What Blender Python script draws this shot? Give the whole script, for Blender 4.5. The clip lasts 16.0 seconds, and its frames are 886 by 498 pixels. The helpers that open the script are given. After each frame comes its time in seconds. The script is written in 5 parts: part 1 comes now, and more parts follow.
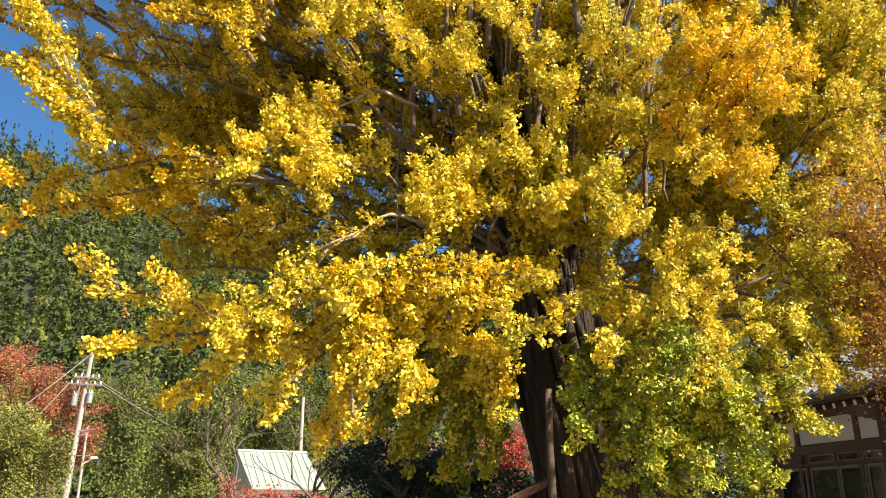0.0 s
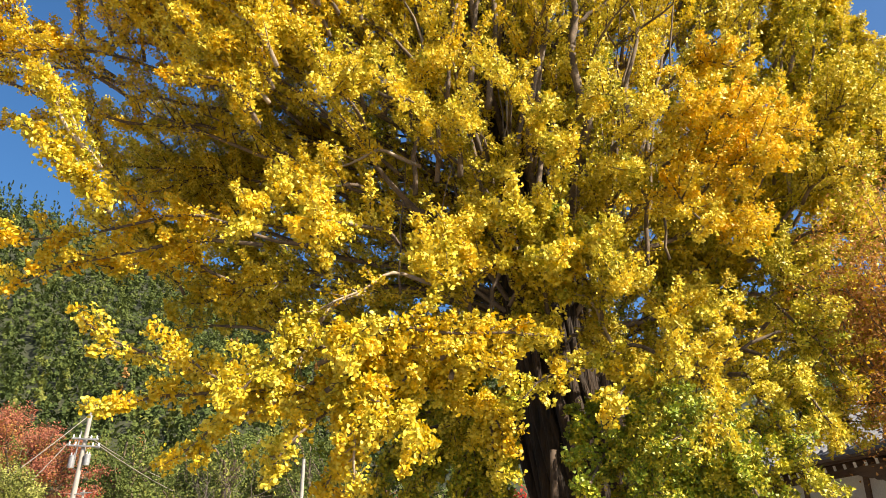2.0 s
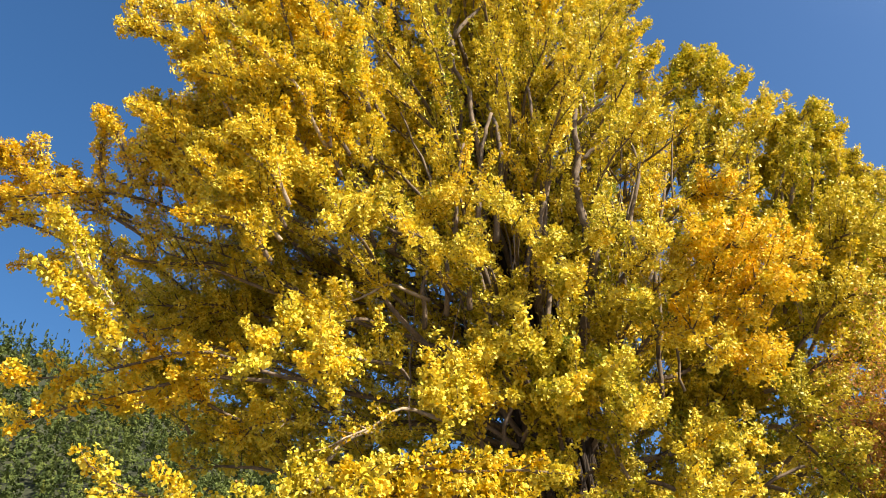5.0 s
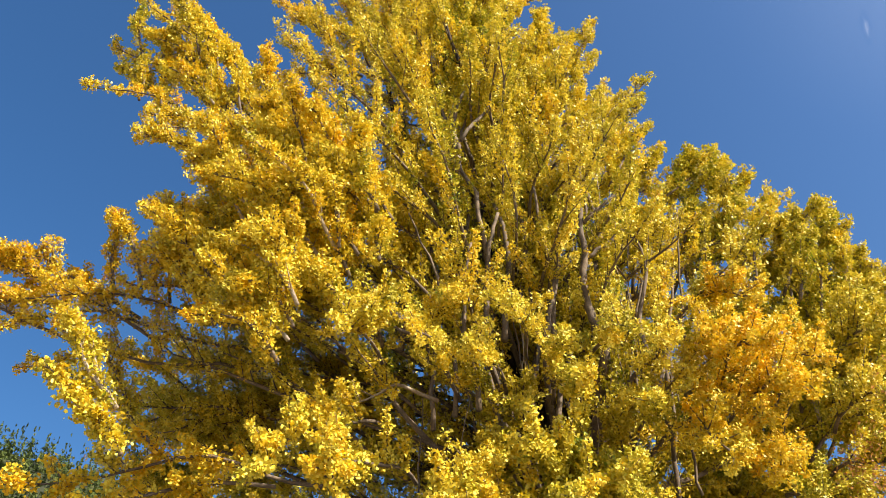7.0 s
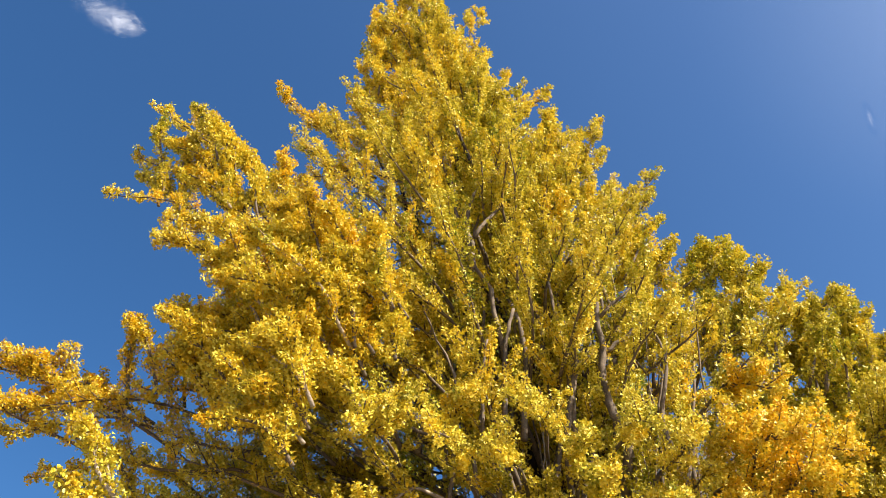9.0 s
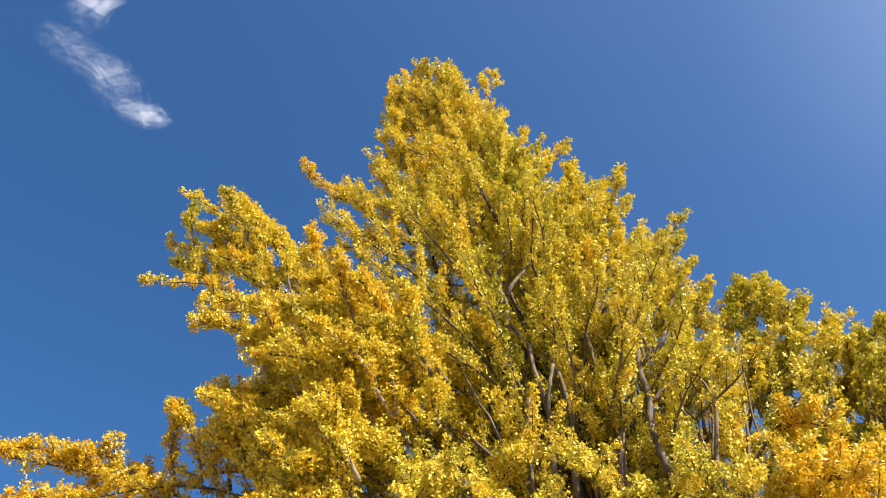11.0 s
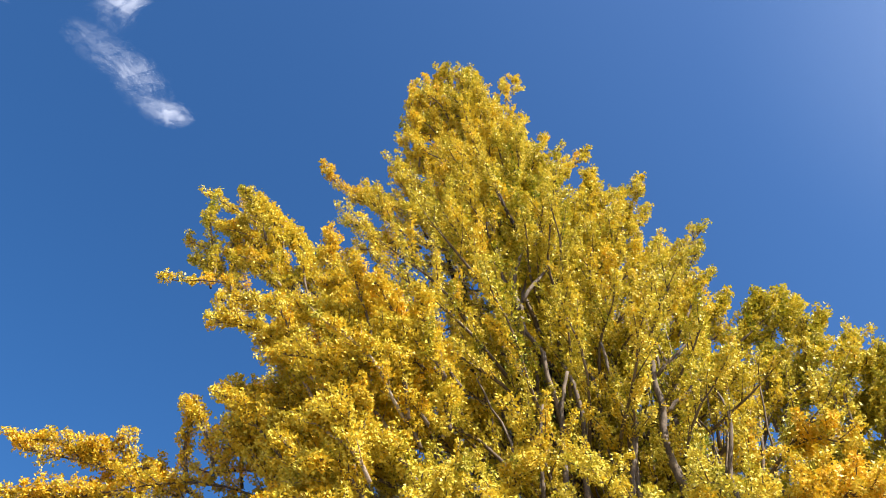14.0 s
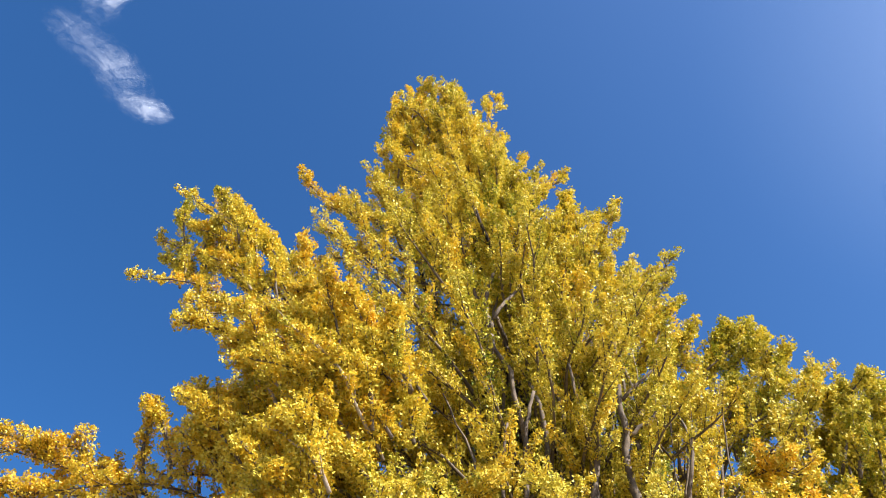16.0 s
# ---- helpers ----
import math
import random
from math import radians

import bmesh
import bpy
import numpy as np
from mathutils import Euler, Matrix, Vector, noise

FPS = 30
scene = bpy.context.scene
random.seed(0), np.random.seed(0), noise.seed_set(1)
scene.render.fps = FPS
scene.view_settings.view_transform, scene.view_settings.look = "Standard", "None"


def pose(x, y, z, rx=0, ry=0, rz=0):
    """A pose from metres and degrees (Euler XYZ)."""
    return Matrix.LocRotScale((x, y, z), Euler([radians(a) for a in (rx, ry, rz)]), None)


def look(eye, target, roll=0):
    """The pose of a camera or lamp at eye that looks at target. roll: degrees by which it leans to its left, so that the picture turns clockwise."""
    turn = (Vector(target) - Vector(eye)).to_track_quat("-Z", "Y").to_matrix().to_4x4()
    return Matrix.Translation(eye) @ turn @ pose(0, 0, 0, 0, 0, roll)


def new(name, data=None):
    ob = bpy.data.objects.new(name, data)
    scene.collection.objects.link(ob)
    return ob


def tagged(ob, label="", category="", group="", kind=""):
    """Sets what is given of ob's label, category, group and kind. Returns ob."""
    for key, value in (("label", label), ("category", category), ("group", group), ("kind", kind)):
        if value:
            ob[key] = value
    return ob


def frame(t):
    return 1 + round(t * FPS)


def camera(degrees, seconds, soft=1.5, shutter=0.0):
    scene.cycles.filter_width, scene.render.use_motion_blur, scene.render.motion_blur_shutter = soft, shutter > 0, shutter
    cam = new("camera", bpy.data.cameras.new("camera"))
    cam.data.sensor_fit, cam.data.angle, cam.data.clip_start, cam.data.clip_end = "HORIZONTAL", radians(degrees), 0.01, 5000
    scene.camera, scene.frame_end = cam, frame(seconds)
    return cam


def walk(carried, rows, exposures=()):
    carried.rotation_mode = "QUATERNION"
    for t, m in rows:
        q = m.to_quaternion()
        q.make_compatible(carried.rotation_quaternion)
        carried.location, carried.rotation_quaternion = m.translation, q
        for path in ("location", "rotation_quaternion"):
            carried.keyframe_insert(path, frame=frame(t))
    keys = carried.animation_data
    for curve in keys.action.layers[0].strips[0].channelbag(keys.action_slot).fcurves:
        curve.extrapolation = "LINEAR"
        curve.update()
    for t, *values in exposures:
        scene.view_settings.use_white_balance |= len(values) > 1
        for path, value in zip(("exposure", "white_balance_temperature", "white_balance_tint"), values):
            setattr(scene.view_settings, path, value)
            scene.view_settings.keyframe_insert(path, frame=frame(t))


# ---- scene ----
EYE = (0.0, 0.0, 1.55)
cam = camera(59.28, 16.0, soft=0.6)
walk(cam, [
    (0.0, pose(*EYE, 108.050, -0.000, 0.000)),
    (0.5, pose(*EYE, 108.823, -0.040, 0.021)),
    (1.0, pose(*EYE, 109.766, -0.041, 0.021)),
    (1.5, pose(*EYE, 110.949, -0.001, 0.064)),
    (2.0, pose(*EYE, 112.340, 0.073, 0.222)),
    (2.5, pose(*EYE, 113.778, 0.069, 0.385)),
    (3.0, pose(*EYE, 115.240, 0.060, 0.483)),
    (3.5, pose(*EYE, 116.771, 0.034, 0.497)),
    (4.0, pose(*EYE, 118.374, 0.068, 0.491)),
    (4.2, pose(*EYE, 119.106, 0.215, 0.585)),
    (6.3, pose(*EYE, 126.885, 0.322, 1.570)),
    (6.5, pose(*EYE, 127.565, 0.308, 1.595)),
    (7.0, pose(*EYE, 129.418, 0.414, 1.876)),
    (7.5, pose(*EYE, 131.298, 0.526, 2.190)),
    (8.0, pose(*EYE, 133.061, 0.594, 2.598)),
    (8.5, pose(*EYE, 134.823, 0.603, 3.055)),
    (9.0, pose(*EYE, 136.585, 0.619, 3.578)),
    (9.5, pose(*EYE, 138.209, 0.761, 4.298)),
    (9.7, pose(*EYE, 138.851, 0.864, 4.718)),
    (11.8, pose(*EYE, 141.601, 2.423, 10.923)),
    (12.0, pose(*EYE, 141.595, 2.354, 11.239)),
    (12.5, pose(*EYE, 141.416, 1.895, 11.430)),
    (13.0, pose(*EYE, 141.232, 1.252, 10.786)),
    (13.5, pose(*EYE, 141.197, 0.617, 9.614)),
    (14.0, pose(*EYE, 141.541, 0.165, 8.323)),
    (14.5, pose(*EYE, 142.159, -0.079, 7.167)),
    (15.0, pose(*EYE, 142.656, -0.196, 6.153)),
    (15.5, pose(*EYE, 142.737, -0.253, 5.332)),
    (16.0, pose(*EYE, 142.550, -0.358, 4.568)),
], exposures=[(0, 1.47, 7900, 11), (4, 1.44, 7900, 11), (8, 1.38, 7400, 11), (12.5, 1.34, 7000, 11), (16, 1.38, 6400, 11)])

# ---- world and sun ----
SUN_AZ, SUN_EL = 122.0, 42.0      # degrees clockwise from +y, and above the horizon
sun_dir = Vector((math.sin(radians(SUN_AZ)) * math.cos(radians(SUN_EL)),
                  math.cos(radians(SUN_AZ)) * math.cos(radians(SUN_EL)), math.sin(radians(SUN_EL))))
world = bpy.data.worlds.new("world")
scene.world = world
world.use_nodes = True
wn = world.node_tree.nodes
sky = wn.new("ShaderNodeTexSky")
sky.sky_type, sky.sun_disc = "NISHITA", False
sky.sun_elevation, sky.sun_rotation = radians(SUN_EL), radians(SUN_AZ)
sky.air_density, sky.dust_density, sky.ozone_density = 1.0, 2.8, 9.5
rich = wn.new("ShaderNodeHueSaturation")
rich.inputs["Saturation"].default_value = 1.15
rich.inputs["Hue"].default_value = 0.4995
world.node_tree.links.new(sky.outputs[0], rich.inputs["Color"])
world.node_tree.links.new(rich.outputs[0], wn["Background"].inputs[0])
wn["Background"].inputs[1].default_value = 0.078
sun = new("sun", bpy.data.lights.new("sun", "SUN"))
sun.data.energy, sun.data.angle, sun.data.color = 5.0, radians(0.53), (1.0, 0.95, 0.86)
sun.matrix_world = look(sun_dir * 60, (0, 0, 0))


# ---- materials ----
def ramp_between(nt, fac, a, b, lo=0.3, hi=0.7):
    r = nt.nodes.new("ShaderNodeValToRGB")
    r.color_ramp.elements[0].position, r.color_ramp.elements[1].position = lo, hi
    r.color_ramp.elements[0].color, r.color_ramp.elements[1].color = (*a, 1), (*b, 1)
    nt.links.new(fac, r.inputs[0])
    return r.outputs[0]


def noise_node(nt, scale, detail=3.0, stretch=None):
    n = nt.nodes.new("ShaderNodeTexNoise")
    n.inputs["Scale"].default_value, n.inputs["Detail"].default_value = scale, detail
    co = nt.nodes.new("ShaderNodeTexCoord").outputs["Object"]
    if stretch:
        m = nt.nodes.new("ShaderNodeMapping")
        m.inputs["Scale"].default_value = stretch
        nt.links.new(co, m.inputs[0])
        co = m.outputs[0]
    nt.links.new(co, n.inputs[0])
    return n.outputs[0]


def surface(name, a, b, scale=4.0, fine=40.0, rough=0.8, metal=0.0, bump=0.3, stretch=None, far=0.02):
    """Two colours mixed by coarse and fine noise, with fine relief."""
    m = bpy.data.materials.new(name)
    m.use_nodes = True
    nt = m.node_tree
    p = nt.nodes["Principled BSDF"]
    coarse, grain = noise_node(nt, scale, 4.0, stretch), noise_node(nt, fine, 3.0, stretch)
    add = nt.nodes.new("ShaderNodeMath")
    add.operation = "MULTIPLY_ADD"
    add.inputs[1].default_value, add.inputs[2].default_value = 0.5, 0.0
    nt.links.new(coarse, add.inputs[0])
    half = nt.nodes.new("ShaderNodeMath")
    half.operation = "MULTIPLY_ADD"
    half.inputs[1].default_value = 0.5
    nt.links.new(grain, half.inputs[0])
    nt.links.new(add.outputs[0], half.inputs[2])
    nt.links.new(ramp_between(nt, half.outputs[0], a, b, 0.36, 0.64), p.inputs["Base Color"])
    p.inputs["Roughness"].default_value, p.inputs["Metallic"].default_value = rough, metal
    if bump:
        bn = nt.nodes.new("ShaderNodeBump")
        bn.inputs["Strength"].default_value, bn.inputs["Distance"].default_value = bump, far
        nt.links.new(half.outputs[0], bn.inputs["Height"])
        nt.links.new(bn.outputs[0], p.inputs["Normal"])
    return m


def leaf_material(name, a, b, through_light=0.13, rough=0.5, scale=9.0, gloss=0.28, vary=0.45):
    """A thin leaf: a reflecting side and light that comes through it."""
    m = bpy.data.materials.new(name)
    m.use_nodes = True
    nt = m.node_tree
    p, out = nt.nodes["Principled BSDF"], nt.nodes["Material Output"]
    geo = nt.nodes.new("ShaderNodeNewGeometry")
    both = nt.nodes.new("ShaderNodeMix")
    both.inputs[0].default_value = vary
    nt.links.new(noise_node(nt, scale, 2.0), both.inputs[2])
    nt.links.new(geo.outputs["Random Per Island"], both.inputs[3])
    col = ramp_between(nt, both.outputs[0], a, b, 0.25, 0.75)
    nt.links.new(col, p.inputs["Base Color"])
    p.inputs["Roughness"].default_value = rough
    p.inputs["Specular IOR Level"].default_value = gloss
    tr = nt.nodes.new("ShaderNodeBsdfTranslucent")
    nt.links.new(col, tr.inputs[0])
    mix = nt.nodes.new("ShaderNodeMixShader")
    mix.inputs[0].default_value = through_light
    nt.links.new(p.outputs[0], mix.inputs[1])
    nt.links.new(tr.outputs[0], mix.inputs[2])
    nt.links.new(mix.outputs[0], out.inputs[0])
    return m


# brown bark far darker than its own tone: the crown's shade is in the colour
M_BARK = surface("ginkgo bark darkened for shade", (0.009, 0.0055, 0.003), (0.046, 0.027, 0.015), 2.0, 7.0, 0.95, 0, 1.0, (5, 5, 0.5), 0.12)
M_TWIG = surface("brown twig bark", (0.06, 0.042, 0.028), (0.17, 0.125, 0.085), 6.0, 50.0, 0.9, 0, 0.4)
M_PALE_TWIG = surface("pale twig bark", (0.20, 0.155, 0.11), (0.38, 0.31, 0.23), 6.0, 50.0, 0.9, 0, 0.4)
# ginkgo leaves from green through yellow to orange gold
LEAVES = [
    leaf_material("leaf green", (0.10, 0.155, 0.014), (0.29, 0.34, 0.03)),
    leaf_material("leaf lime", (0.27, 0.25, 0.015), (0.52, 0.45, 0.045)),
    leaf_material("leaf yellow", (0.47, 0.365, 0.018), (0.78, 0.64, 0.10), 0.19),
    leaf_material("leaf gold", (0.54, 0.36, 0.012), (0.79, 0.57, 0.055), 0.30),
    leaf_material("leaf orange", (0.60, 0.33, 0.009), (0.78, 0.47, 0.028), 0.30),
]
M_GROUND = surface("packed earth and gravel", (0.17, 0.145, 0.115), (0.31, 0.27, 0.22), 1.2, 60.0, 0.95, 0, 0.6)
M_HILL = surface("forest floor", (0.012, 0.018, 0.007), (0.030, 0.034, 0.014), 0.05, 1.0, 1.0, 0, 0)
M_CEDAR = leaf_material("cedar green", (0.030, 0.048, 0.015), (0.072, 0.100, 0.030), 0.2, 0.8, 0.12, 0.08, 0.2)
M_CEDAR_LIGHT = leaf_material("cedar light green", (0.056, 0.080, 0.022), (0.120, 0.150, 0.040), 0.2, 0.8, 0.12, 0.08, 0.2)
M_BROADLEAF = leaf_material("broadleaf green", (0.075, 0.105, 0.022), (0.21, 0.21, 0.05), 0.3, 0.6, 0.5, 0.12, 0.25)
M_MAPLE = leaf_material("maple red brown", (0.25, 0.078, 0.046), (0.40, 0.155, 0.092), 0.4, 0.6, 1.5)
M_CRIMSON = leaf_material("maple crimson", (0.42, 0.03, 0.025), (0.58, 0.09, 0.06), 0.4, 0.6, 2.0)
M_RUSSET = leaf_material("leaf russet", (0.30, 0.135, 0.04), (0.48, 0.25, 0.075), 0.4, 0.6, 3.0)
M_DARKLEAF = leaf_material("camellia green", (0.012, 0.03, 0.012), (0.035, 0.06, 0.022), 0.15, 0.35, 3.0)
M_LIMELEAF = leaf_material("yellow green leaf", (0.22, 0.24, 0.06), (0.38, 0.37, 0.11), 0.3, 0.6, 0.5, 0.12, 0.25)
M_GREYTWIG = surface("grey bark", (0.045, 0.033, 0.028), (0.11, 0.088, 0.075), 6.0, 40.0, 0.9, 0, 0.3)
M_FRAME = surface("brown window frame", (0.16, 0.11, 0.08), (0.26, 0.19, 0.14), 2.0, 30.0, 0.6, 0, 0.1, (1, 1, 8))
M_REDWOOD = surface("red-brown timber", (0.05, 0.022, 0.013), (0.10, 0.047, 0.028), 2.0, 30.0, 0.7, 0, 0.3, (6, 6, 0.6))
# timber colour lowered to carry the shade under the ginkgo
M_PROP = surface("weathered prop timber darkened for shade", (0.034, 0.022, 0.015), (0.085, 0.056, 0.037), 2.0, 30.0, 0.85, 0, 0.3, (6, 6, 0.6))
M_WHITE = surface("white paint", (0.72, 0.72, 0.70), (0.82, 0.82, 0.80), 4.0, 30.0, 0.6, 0, 0.05)
M_SHEET = surface("pale grey sheet metal", (0.50, 0.51, 0.52), (0.62, 0.63, 0.64), 1.0, 20.0, 0.45, 0.3, 0.1)
M_CONCRETE = surface("concrete pole", (0.22, 0.205, 0.18), (0.33, 0.31, 0.28), 2.0, 40.0, 0.85, 0, 0.2)
M_STEEL = surface("galvanised steel", (0.22, 0.225, 0.23), (0.34, 0.345, 0.35), 5.0, 40.0, 0.5, 0.5, 0.05)
M_WIRE = surface("weathered cable", (0.16, 0.145, 0.125), (0.24, 0.22, 0.19), 5.0, 40.0, 0.6, 0, 0)
M_PORCELAIN = surface("porcelain", (0.7, 0.7, 0.68), (0.82, 0.82, 0.8), 5.0, 40.0, 0.25, 0, 0)
M_WOOD = surface("weathered brown wood", (0.075, 0.042, 0.024), (0.17, 0.10, 0.06), 2.0, 30.0, 0.75, 0, 0.3, (1, 1, 8))
M_PLASTER = surface("white lime plaster", (0.66, 0.62, 0.55), (0.80, 0.77, 0.70), 1.0, 30.0, 0.9, 0, 0.1)
M_TILE = surface("grey roof tile", (0.085, 0.09, 0.10), (0.17, 0.175, 0.19), 4.0, 40.0, 0.75, 0, 0.2)
M_PALE_ROOF = surface("pale green sheet metal", (0.20, 0.25, 0.22), (0.30, 0.35, 0.31), 1.0, 20.0, 0.4, 0.2, 0.1)
M_GLASS_DARK = surface("dark window glass", (0.012, 0.014, 0.014), (0.02, 0.022, 0.022), 2.0, 10.0, 0.06, 0, 0)


# ---- helpers for meshes ----
def link_mesh(name, verts, faces, material, parent=None, label="", smooth=False):
    me = bpy.data.meshes.new(name)
    me.from_pydata(verts, [], faces)
    for m in material if isinstance(material, (list, tuple)) else [material]:
        me.materials.append(m)
    if smooth:
        me.polygons.foreach_set("use_smooth", [True] * len(me.polygons))
    me.update()
    ob = new(name, me)
    ob.parent = parent
    if label:
        ob["label"] = label
    return ob


def part(name, bm, material, parent=None, label=""):
    me = bpy.data.meshes.new(name)
    bmesh.ops.recalc_face_normals(bm, faces=bm.faces)
    bm.to_mesh(me)
    bm.free()
    me.materials.append(material)
    ob = new(name, me)
    ob.parent = parent
    if label:
        ob["label"] = label
    return ob


def thing(name, at, label, category, group="", kind=""):
    e = new(name)
    e.location = at
    return tagged(e, label, category, group, kind)


def add_tube(verts, faces, pts, radii, sides=6):
    """A tapered round tube along pts, added to the lists."""
    pts = [Vector(p) for p in pts]
    base = len(verts)
    ref = Vector((0.31, 0.77, 0.55))
    for i, p in enumerate(pts):
        d = (pts[min(i + 1, len(pts) - 1)] - pts[max(i - 1, 0)]).normalized()
        u = d.cross(ref).normalized()
        w = d.cross(u)
        for s in range(sides):
            a = 2 * math.pi * s / sides
            verts.append(p + (u * math.cos(a) + w * math.sin(a)) * radii[i])
    for i in range(len(pts) - 1):
        for s in range(sides):
            a, b = base + i * sides + s, base + i * sides + (s + 1) % sides
            faces.append((a, b, b + sides, a + sides))
    faces.append(tuple(base + s for s in reversed(range(sides))))
    faces.append(tuple(base + (len(pts) - 1) * sides + s for s in range(sides)))


def box(bm, x0, y0, z0, x1, y1, z1, m=None, bevel=0.0):
    made = bmesh.ops.create_cube(bm, size=1.0)["verts"]
    for v in made:
        v.co = Vector((x0 + (v.co.x + 0.5) * (x1 - x0), y0 + (v.co.y + 0.5) * (y1 - y0), z0 + (v.co.z + 0.5) * (z1 - z0)))
    if bevel:
        edges = list({e for v in made for e in v.link_edges})
        made = bmesh.ops.bevel(bm, geom=edges, offset=bevel, segments=1, affect="EDGES")["verts"]
    if m is not None:
        for v in bm.verts:
            if v in set(made):
                v.co = m @ v.co
    return made


def unit_rows(v):
    return v / np.maximum(np.linalg.norm(v, axis=1), 1e-9)[:, None]


def leaf_mesh(name, pos, axis, size, mats, mat_index, rng, parent, shape="blade", droop=0.25, spread=1.0, wide=0.30):
    """Leaves at pos round the twig's direction axis. shape: "fan" five-cornered, "wedge" a small three-cornered fan, "blade" pointed."""
    n = len(pos)
    out = unit_rows(np.cross(axis, rng.normal(size=(n, 3))))
    d = unit_rows(out * spread + axis * rng.uniform(-0.2, 0.9, (n, 1)) + np.array([0, 0, -droop]) + rng.normal(size=(n, 3)) * 0.25)
    side = unit_rows(np.cross(d, rng.normal(size=(n, 3)) * 1.2 + axis * 0.4 + np.array([0, 0, 0.4]) + 0.5 * np.array(sun_dir)))
    up = np.cross(side, d)
    s = (size * rng.uniform(0.7, 1.2, n))[:, None]
    b = pos + d * s * 0.45
    bend = rng.uniform(-0.25, 0.15, (n, 1)) * s
    if shape == "fan":
        v = np.stack([b, b + d * s * 0.46 + side * s * 0.56 + up * bend, b + d * s * 0.78 + side * s * 0.26,
                      b + d * s * 0.78 - side * s * 0.26, b + d * s * 0.46 - side * s * 0.56 + up * bend], 1).reshape(-1, 3)
        tri = np.array([[0, 1, 2], [0, 2, 3], [0, 3, 4]])
    elif shape == "wedge":
        v = np.stack([b, b + d * s * 0.72 + side * s * 0.56 + up * bend, b + d * s * 0.72 - side * s * 0.56 - up * bend], 1).reshape(-1, 3)
        tri = np.array([[0, 1, 2]])
    else:
        v = np.stack([b, b + d * s * 0.66 + side * s * wide + up * bend, b + d * s * 0.86, b + d * s * 0.66 - side * s * wide + up * bend], 1).reshape(-1, 3)
        tri = np.array([[0, 1, 2], [0, 2, 3]])
    k = len(tri) + 2
    f = (np.arange(n)[:, None, None] * k + tri[None]).reshape(-1, 3)
    me = bpy.data.meshes.new(name)
    me.vertices.add(len(v))
    me.vertices.foreach_set("co", v.astype(np.float32).ravel())
    me.loops.add(f.size)
    me.loops.foreach_set("vertex_index", f.astype(np.int32).ravel())
    me.polygons.add(len(f))
    me.polygons.foreach_set("loop_start", (np.arange(len(f)) * 3).astype(np.int32))
    for m in mats:
        me.materials.append(m)
    me.polygons.foreach_set("material_index", np.repeat(mat_index, len(tri)).astype(np.int32))
    me.update(calc_edges=True)
    ob = new(name, me)
    ob.parent = parent
    return ob


# ---- ground and hills ----
def ground_height(x, y):
    """Flat round the tree; a steep wooded valley side beyond."""
    far = max(0.0, y - 105.0)
    side = max(0.62, min(1.2, 0.76 - (x + 43) / 307.0))
    rise = far * 0.665 * side
    return rise + (noise.noise(Vector((x * 0.015, y * 0.015, 3.0))) * 7.0 * min(1.0, far / 60) if far > 0 else 0.0)


RIDGE_Y = 272.0


def build_ground():
    xs = [-3000, -900] + list(range(-420, 421, 30)) + [900, 3000]
    ys = [-3000, -600, -100, 0, 40, 80, 105] + list(range(118, 273, 14)) + [300, 360, 520, 900, 3000]
    verts = []
    for y in ys:
        for x in xs:
            z = ground_height(x, min(y, RIDGE_Y))
            if y > RIDGE_Y:
                z = max(0.0, z - (y - RIDGE_Y) * 0.4)
            verts.append((x, y, z))
    w = len(xs)
    faces = [(j * w + i, j * w + i + 1, (j + 1) * w + i + 1, (j + 1) * w + i) for j in range(len(ys) - 1) for i in range(w - 1)]
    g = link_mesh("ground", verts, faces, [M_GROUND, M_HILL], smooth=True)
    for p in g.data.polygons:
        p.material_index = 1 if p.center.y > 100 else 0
    tagged(g, "bare earth ground rising to a wooded valley side", "ground", kind="structure")


build_ground()


